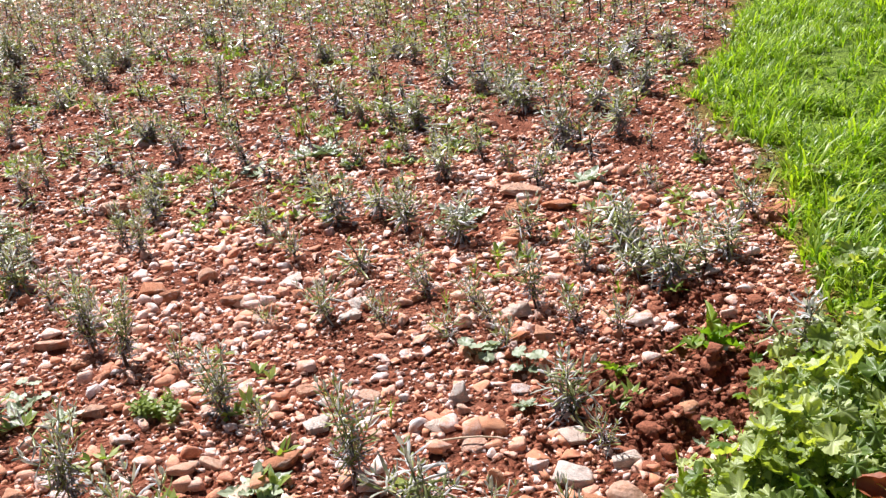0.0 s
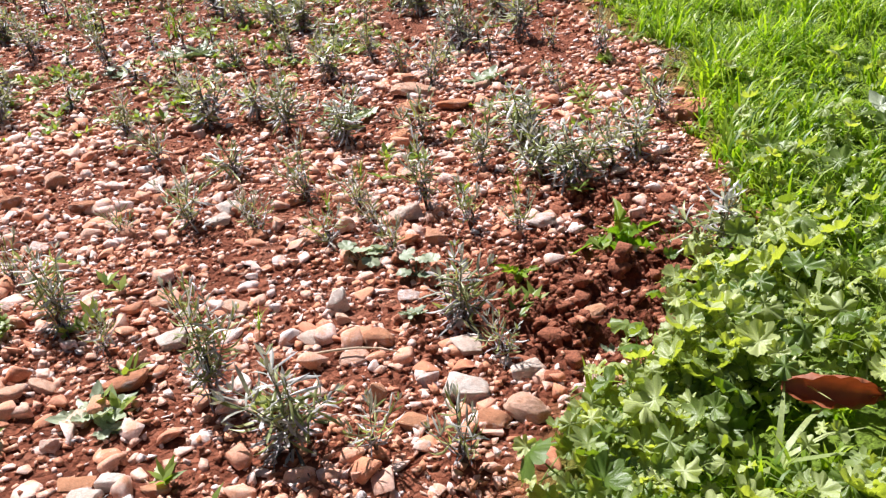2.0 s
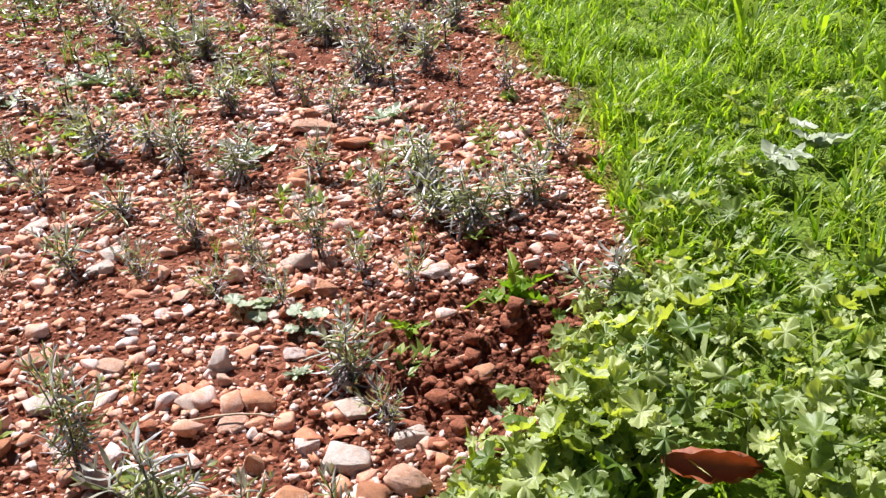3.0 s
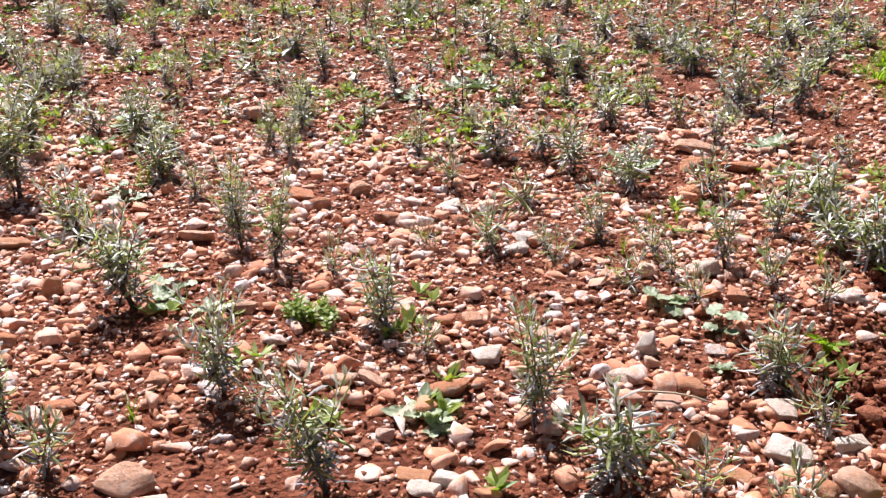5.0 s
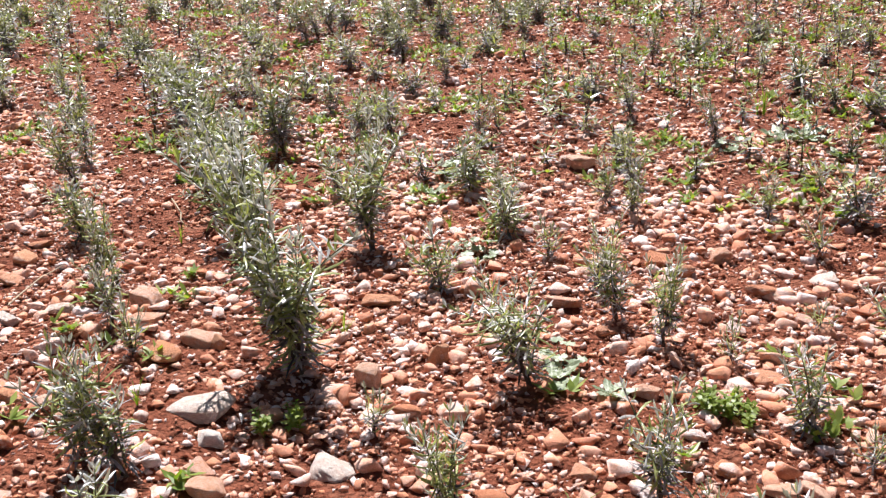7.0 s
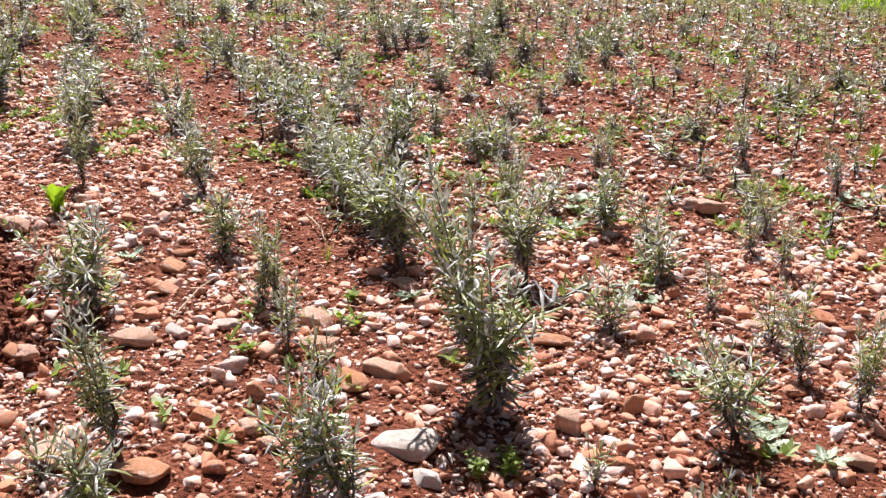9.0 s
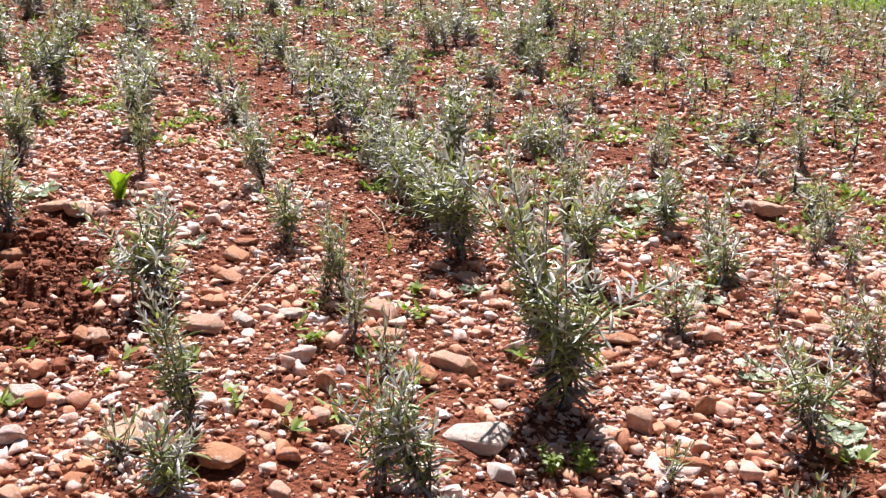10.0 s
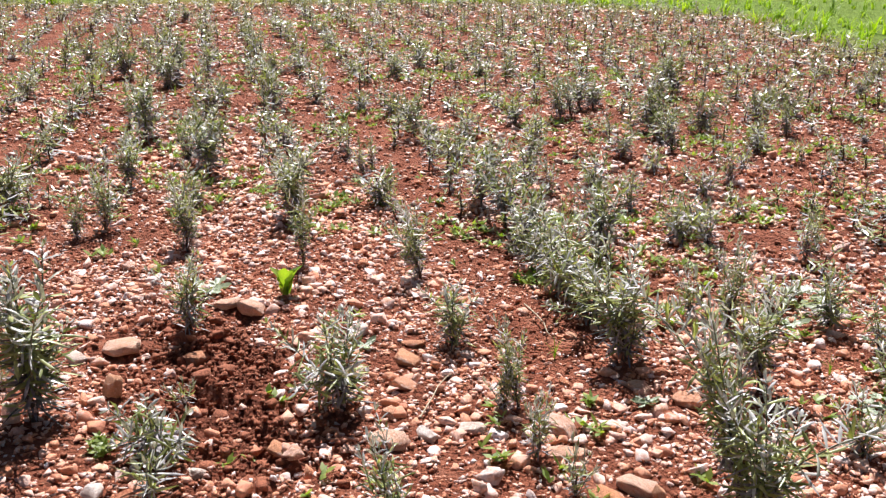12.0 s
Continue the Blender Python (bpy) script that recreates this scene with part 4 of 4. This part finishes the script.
def rounded(a):
    notch = 1 - 0.5 * math.exp(-((abs(a) - math.pi) / 0.35) ** 2)
    return 0.5 * (0.95 + 0.04 * math.cos(9 * a)) * notch


def long_leaf(a):
    """A long oval, its base at the origin."""
    return 1.0 / math.sqrt((math.cos(a) / 0.5) ** 2 + (math.sin(a) / 0.21) ** 2) * (1 + 0.07 * math.cos(9 * a) + 0.03 * math.cos(17 * a))


def ragged(a):
    """A long narrow leaf with an uneven wavy edge, its base at the origin."""
    return 1.0 / math.sqrt((math.cos(a) / 0.5) ** 2 + (math.sin(a) / (0.15 - 0.05 * math.cos(a))) ** 2) * (1 + 0.10 * math.cos(11 * a + 1) + 0.06 * math.cos(17 * a))


MALLOW_LEAVES = [blade_leaf("leaf", M_MALLOW, lobed, 42, c, w, k, 2, f) for k, (c, w, f) in enumerate([(0.30, 0.10, -0.012), (-0.25, 0.16, -0.010), (0.42, 0.12, -0.015), (0.05, 0.20, -0.008), (-0.40, 0.14, -0.012)])]
ROUND_LEAVES = [blade_leaf("leaf", M_WEED, rounded, 24, c, w, k, 2) for k, (c, w) in enumerate([(0.12, 0.06), (-0.15, 0.10), (0.2, 0.05)])]
LONG_LEAVES = [blade_leaf("leaf", M_WEED, long_leaf, 24, c, w, k, 3) for k, (c, w) in enumerate([(0.10, 0.07), (-0.12, 0.09), (0.16, 0.05)])]
FRESH_LEAVES = [blade_leaf("leaf", M_FRESH, ragged, 36, c, w, k + 5, 3) for k, (c, w) in enumerate([(0.12, 0.10), (-0.14, 0.12), (0.05, 0.16)])]
BROAD_FRESH = [blade_leaf("leaf", M_FRESH, long_leaf, 24, c, w, k + 9, 3) for k, (c, w) in enumerate([(0.10, 0.06), (-0.08, 0.08)])]
for me in FRESH_LEAVES + BROAD_FRESH:
    for v in me.vertices:
        v.co.z += 0.7 * abs(v.co.y) - 0.55 * (v.co.x + 0.2) ** 2


def stalk_mesh(mat):
    v, t = tube([(0, 0, 0), (0.35, 0, 0.12), (0.7, 0, 0.5), (1, 0, 1)], [0.03, 0.026, 0.022, 0.018], 5)
    return mesh_from("stalk", v, t, mat, True)


def with_stalk(me):
    """A leaf whose bowed stalk runs back and down from its notch."""
    bm = bmesh.new()
    bm.from_mesh(me)
    v, t = tube([(0, 0, 0), (-0.25, 0.02, -0.22), (-0.42, 0, -0.6), (-0.48, 0, -1.1)], [0.018, 0.02, 0.022, 0.024], 3)
    ring = [bm.verts.new(p) for p in v]
    for f in t:
        bm.faces.new([ring[k] for k in f]).smooth = True
    bm.to_mesh(me)
    bm.free()
    return me


STALK = stalk_mesh(M_SPRIG)
MALLOW_LEAVES = [with_stalk(me) for me in MALLOW_LEAVES]


def stalked(ob, leaf, az, reach, rise, size, tilt, roll):
    """One leaf on its stalk."""
    turn = pose(0, 0, 0, 0, 0, az)
    part("stalk", STALK, ob, turn @ Matrix.Diagonal((reach, 0.05, rise, 1)))
    return part("leaf", leaf, ob, turn @ Matrix.Translation((reach, 0, rise)) @ pose(0, 0, 0, roll, tilt, 0) @ Matrix.Scale(size, 4))


def mallow(x, y, size, k):
    rnd = random.Random(k + 500)
    ob = base("mallow_plant", x, y, rnd.uniform(0, 360))
    n = rnd.randint(10, 13)
    for j in range(n):
        reach, s = rnd.uniform(0.005, 0.075) * size, (0.018 + 0.034 * rnd.random() ** 1.8) * size
        part("leaf", rnd.choice(MALLOW_LEAVES), ob, pose(0, 0, 0, 0, 0, 360 * j / n + rnd.uniform(-25, 25)) @ Matrix.Translation((reach, 0, rnd.uniform(0.010, 0.085) * size))
             @ pose(0, 0, 0, rnd.uniform(-45, 45), rnd.uniform(-45, 50), rnd.uniform(-90, 90)) @ Matrix.Scale(s, 4))
    return tagged(ob, "low mallow with lobed bright green leaves in the grass margin", "weed", "mallows along the margin")


k = 0
while k < 230:
    y = 0.85 + 1.55 * rng.uniform() ** 1.5
    x = turf_edge(y) + 0.02 + rng.uniform() * 0.85
    if k < 46:
        y = rng.uniform(0.9, 1.6)
        x = turf_edge(y) + rng.uniform(0.0, 0.12)
    elif k < 100:
        y = rng.uniform(0.85, 1.35)
        x = turf_edge(y) + rng.uniform(0.08, 0.5)
    k += 1
    if abs(x - 0.54) < 0.10 and abs(y - 1.10) < 0.08:
        continue
    mallow(x, y, rng.uniform(0.75, 1.25), k)


def rosette(x, y, w, k):
    """A flat weed with its leaves spread on the ground."""
    rnd = random.Random(k + 40)
    round_kind = k % 3 == 1
    w *= 0.85
    ob = base("rosette_weed", x, y, rnd.uniform(0, 360))
    n = rnd.randint(6, 9)
    for j in range(n):
        az = 360 * j / n + rnd.uniform(-18, 18)
        if round_kind:
            stalked(ob, rnd.choice(ROUND_LEAVES), az, rnd.uniform(0.15, 0.42) * w, rnd.uniform(0.01, 0.035), rnd.uniform(0.26, 0.42) * w, rnd.uniform(-10, 20), rnd.uniform(-15, 15))
        else:
            s = rnd.uniform(0.42, 0.6) * w
            part("leaf", rnd.choice(LONG_LEAVES), ob, pose(0, 0, 0.006, 0, 0, az) @ pose(0, 0, 0, rnd.uniform(-22, 22), rnd.uniform(-26, 2), 0) @ Matrix.Translation((s * 0.5, 0, 0)) @ Matrix.Scale(s, 4))
    return tagged(ob, "flat broad-leaved weed with pale grey-green leaves on the soil", "weed", "broad-leaved weeds")


def upright(x, y, w, k):
    rnd = random.Random(k + 70)
    ob = base("broad_leaf_weed", x, y, rnd.uniform(0, 360))
    for j in range(4 if k == 2 else 8):
        s = rnd.uniform(0.7, 1.0) * max(w, 0.06) * (0.95 if k == 2 else 0.8)
        part("leaf", BROAD_FRESH[j % 2] if k == 2 else FRESH_LEAVES[j % 3], ob, pose(0, 0, 0, 0, 0, 137 * j + rnd.uniform(-20, 20)) @ pose(0, 0, 0, rnd.uniform(-20, 20), rnd.uniform(-88, -62) if k == 2 else rnd.uniform(-60, -15), 0) @ Matrix.Translation((s * 0.5, 0, 0)) @ Matrix.Scale(s, 4))
    return tagged(ob, "upright weed with fresh yellow-green broad leaves", "weed", "fresh green weeds")


def tuft(x, y, w, k):
    rnd = random.Random(k + 90)
    ob = base("grass_tuft", x, y, rnd.uniform(0, 360))
    for j in range(9):
        s = rnd.uniform(0.7, 1.1) * max(0.06, min(0.13, w * 1.1))
        me = BLADES[j % len(BLADES)]
        part("blade", me, ob, pose(0, 0, -0.003, 0, 0, 40 * j + rnd.uniform(-15, 15)) @ Matrix.Scale(s, 4))
    return tagged(ob, "small tuft of bright green grass between the stones", "grass", "grass tufts")


def clump(x, y, w, k):
    """A little cushion of small bright leaves."""
    rnd = random.Random(k + 120)
    ob = base("small_leaved_weed", x, y)
    for j in range(12):
        a, r = rnd.uniform(0, 6.28), w * 0.5 * rnd.random() ** 0.6
        part("sprig", SPRIGS[j % len(SPRIGS)], ob, Matrix.Translation((r * math.cos(a), r * math.sin(a), 0)) @ pose(0, 0, 0, rnd.uniform(-25, 25), rnd.uniform(-25, 25), rnd.uniform(0, 360)))
    return tagged(ob, "cushion of a small-leaved bright green weed", "weed", "small-leaved weeds")


BLADES = [mesh_from("blade", *blade_arrays(random.Random(k), 1.0, 0.032, 0.4 + 0.35 * k), M_FRESH) for k in range(4)]


def sprig_mesh(seed):
    rnd = random.Random(seed)
    pieces = [tube([(0, 0, -0.004), (0.002, 0, 0.015), (0, 0.002, 0.032)], [0.001, 0.001, 0.0006], 4)]
    for k in range(12):
        v, t = strip(rnd.uniform(0.009, 0.016), 0.007, radians(rnd.uniform(0, 40)), rnd.uniform(-0.5, 0.3), 2, False)
        pieces.append((placed(v, Matrix.Translation((0, 0, 0.006 + 0.0022 * k)) @ pose(0, 0, 0, 0, 0, 137 * k)), t))
    v, t = joined(pieces)
    stem, first = len(pieces[0][0]), len(pieces[0][0])
    links = []
    for k, (lv, lt) in enumerate(pieces[1:]):
        near = int(np.argmin(((v[:stem] - v[first]) ** 2).sum(1)))
        links.append((first, first + 1, near))
        first += len(lv)
    return mesh_from("sprig", v, np.concatenate([t, np.array(links)]), M_SEEDLING)


SPRIGS = [sprig_mesh(k) for k in range(3)]
ROSETTES_A = [
    (-0.04, 2.43, 0.170), (-0.00, 1.70, 0.103), (-0.56, 3.19, 0.205), (-0.40, 3.01, 0.105), (-1.11, 2.05, 0.116),
    (-0.34, 1.31, 0.117), (0.29, 2.65, 0.138), (0.08, 1.63, 0.090), (0.34, 1.39, 0.054), (-0.82, 1.56, 0.099),
    (-0.98, 1.74, 0.081), (-1.38, 2.42, 0.144), (-1.15, 1.03, 0.075), (-0.70, 3.01, 0.113), (-0.50, 3.22, 0.155),
    (-2.70, 1.81, 0.159), (-1.36, 2.61, 0.200), (-2.18, 1.76, 0.076), (-1.54, 1.82, 0.070), (-1.15, 2.07, 0.074),
    (-0.31, 1.27, 0.060), (-0.73, 1.54, 0.080), (-0.83, 1.63, 0.089), (0.07, 1.50, 0.052),
]
CLUMPS_A = [
    (-0.54, 1.53, 0.073), (-1.18, 1.32, 0.070), (-0.57, 1.56, 0.069), (-2.34, 1.13, 0.044),
]
TUFTS_A = [
    (0.50, 1.67, 0.063), (0.28, 1.91, 0.068), (-0.07, 1.91, 0.045), (-0.15, 1.49, 0.057), (-1.39, 5.48, 0.097),
    (-0.91, 4.18, 0.147), (-0.64, 3.52, 0.144), (0.04, 2.11, 0.024), (0.68, 2.61, 0.031), (-1.23, 1.63, 0.061),
    (-1.24, 2.20, 0.026), (-0.71, 1.22, 0.042), (-1.42, 1.29, 0.039), (-0.66, 3.52, 0.114), (-1.79, 1.94, 0.038),
    (-1.11, 2.14, 0.026),
]
UPRIGHT_A = [
    (0.42, 1.69, 0.115), (0.24, 1.61, 0.050), (-2.53, 1.92, 0.100),
]
for kind, rows in ((rosette, ROSETTES_A), (clump, CLUMPS_A), (tuft, TUFTS_A), (upright, UPRIGHT_A)):
    for k, row in enumerate(rows):
        kind(*row, k)


def broad_blades(x, y, turn, k):
    """A few long wide grass blades that arch far over."""
    rnd = random.Random(k + 300)
    ob = base("broad_grass", x, y, turn)
    for j in range(4):
        s = rnd.uniform(0.10, 0.22)
        part("blade", WIDE_BLADES[j % len(WIDE_BLADES)], ob, pose(0, 0, 0, 0, 0, 28 * j - 42 + rnd.uniform(-9, 9)) @ Matrix.Diagonal((s * 1.15, s, s * rnd.uniform(0.45, 0.7), 1)))
    return tagged(ob, "arching broad-bladed grey-green grass at the field's edge", "grass", "broad grasses")


def dock(x, y, k):
    """Large plain oval leaves held up on stalks."""
    rnd = random.Random(k + 350)
    ob = base("dock_plant", x, y, rnd.uniform(0, 360))
    for j in range(5):
        stalked(ob, LONG_LEAVES[j % 3], 75 * j + rnd.uniform(-15, 15), rnd.uniform(0.02, 0.045), rnd.uniform(0.05, 0.085), rnd.uniform(0.07, 0.10), rnd.uniform(-35, 5), rnd.uniform(-25, 25))
    return tagged(ob, "dock with large plain grey-green leaves standing in the grass", "weed", "docks in the margin")


WIDE_BLADES = [mesh_from("blade", *blade_arrays(random.Random(40 + k), 1.0, 0.055, 1.1 + 0.25 * k), M_MALLOW) for k in range(3)]
for k, (x, y, turn) in enumerate(((0.80, 1.72, 170), (0.92, 1.66, 200), (0.78, 1.38, 20), (1.05, 2.0, 160), (0.62, 1.12, 60), (0.9, 1.25, 120),
                                (0.70, 1.24, 200), (0.48, 1.22, 330), (0.60, 1.36, 80), (0.84, 1.12, 150), (0.44, 1.06, 20), (0.72, 1.52, 280))):
    broad_blades(x, y, turn, k)
dock(1.165, 2.164, 1)
dock(1.02, 2.02, 2)
k = 30
while k < 190:
    x, y = rng.uniform(-5.0, 0.9), rng.uniform(1.2, 6.0)
    if turf(x, y) > 0.3 or noise.noise(Vector((x * 1.7, y * 1.7, 21.0))) < rng.uniform(-0.25, 0.3) or y < 2.0 or (y < 2.6 and rng.uniform() < 0.5):
        continue
    if k % 5 < 2:
        tuft(x, y, rng.uniform(0.04, 0.075), k)
    elif k % 5 == 2:
        tuft(x, y, rng.uniform(0.04, 0.07), k)
    else:
        rosette(x, y, rng.uniform(0.045, 0.095), k)
    k += 1


def seedlings(n):
    """Tiny weeds sprouting all over the soil."""
    rnd = random.Random(77)
    pieces = []
    while len(pieces) < n:
        x, y = rng.uniform(-6.5, 1.2), rng.uniform(0.8, 8.0)
        if y < 2.3 and rng.uniform() < 0.75:
            continue
        if turf(x, y) > 0.4 or noise.noise(Vector((x * 1.7, y * 1.7, 21.0))) + 0.12 < rng.uniform(0, 0.5):
            continue
        z = ground_z(x, y)
        for _ in range(rnd.randint(2, 5)):
            px, py = x + rnd.gauss(0, 0.02), y + rnd.gauss(0, 0.02)
            for j in range(rnd.randint(3, 6)):
                v, t = strip(rnd.uniform(0.014, 0.036), rnd.uniform(0.006, 0.014), radians(rnd.uniform(5, 55)), rnd.uniform(-0.6, 0.2), 2, False)
                pieces.append((placed(v, Matrix.Translation((px, py, z + 0.010)) @ pose(0, 0, 0, 0, 0, rnd.uniform(0, 360))), t))
    return tagged(new("seedlings", mesh_from("seedlings", *joined(pieces), M_SEEDLING)), "tiny green weed seedlings sprouting between the stones", "weed", kind="stuff")


seedlings(33000)


# ---- litter ----
def dead_leaf():
    """A leaf rolled up along its length, pointed at both ends."""
    v, t, n, m = [], [], 14, 11
    for i in range(n):
        u = i / (n - 1)
        half = 0.040 * math.sin(math.pi * min(1.0, 0.06 + 0.92 * u)) ** 0.8 * (1.15 - 0.45 * u)
        for j in range(m):
            q = (2 * j / (m - 1) - 1) * 2.0
            r = half * (0.50 + 0.07 * math.sin(5 * u + 2 * q))
            crease = 0.0024 * math.cos(26 * u + 5 * abs(q)) + 0.004 * noise.noise(Vector((7 * u, 2 * q, 0.0)))
            v.append((0.116 * (u - 0.5), (r + crease) * math.sin(q), (r + crease) * (1 - math.cos(q)) + 0.006 * math.sin(4 * u)))
    for i in range(n - 1):
        for j in range(m - 1):
            p = i * m + j
            t += [(p, p + 1, p + m + 1), (p, p + m + 1, p + m)]
    ob = new("dead_leaf", mesh_from("dead_leaf", v, t, M_DEAD, True))
    ob.matrix_basis = Matrix.Translation((0.530, 1.137, ground_z(0.530, 1.137) + 0.056)) @ pose(0, 0, 0, 62, 8, -8)
    return tagged(ob, "curled reddish-brown dead leaf lying on the mallows", "dead leaf")


dead_leaf()


def dry_stalk(a, b, r, k):
    rnd = random.Random(k)
    pts = []
    for j in range(6):
        u = j / 5
        x, y = a[0] + (b[0] - a[0]) * u + rnd.uniform(-0.004, 0.004), a[1] + (b[1] - a[1]) * u + rnd.uniform(-0.004, 0.004)
        pts.append((x, y, ground_z(x, y) + 0.012 + 0.006 * math.sin(3 * u)))
    me = mesh_from("dry_stalk", *tube(pts, [r, r, r * 0.9, r * 0.8, r * 0.7, r * 0.4], 5), M_STRAW, True)
    return tagged(new("dry_stalk", me), "thin dry straw-coloured stalk lying on the stones", "stalk", "dry stalks")


dry_stalk((-1.96, 2.15), (-1.81, 1.99), 0.0022, 1)
dry_stalk((-0.09, 1.39), (0.05, 1.38), 0.0020, 2)
dry_stalk((-1.90, 1.53), (-1.95, 1.74), 0.0020, 3)
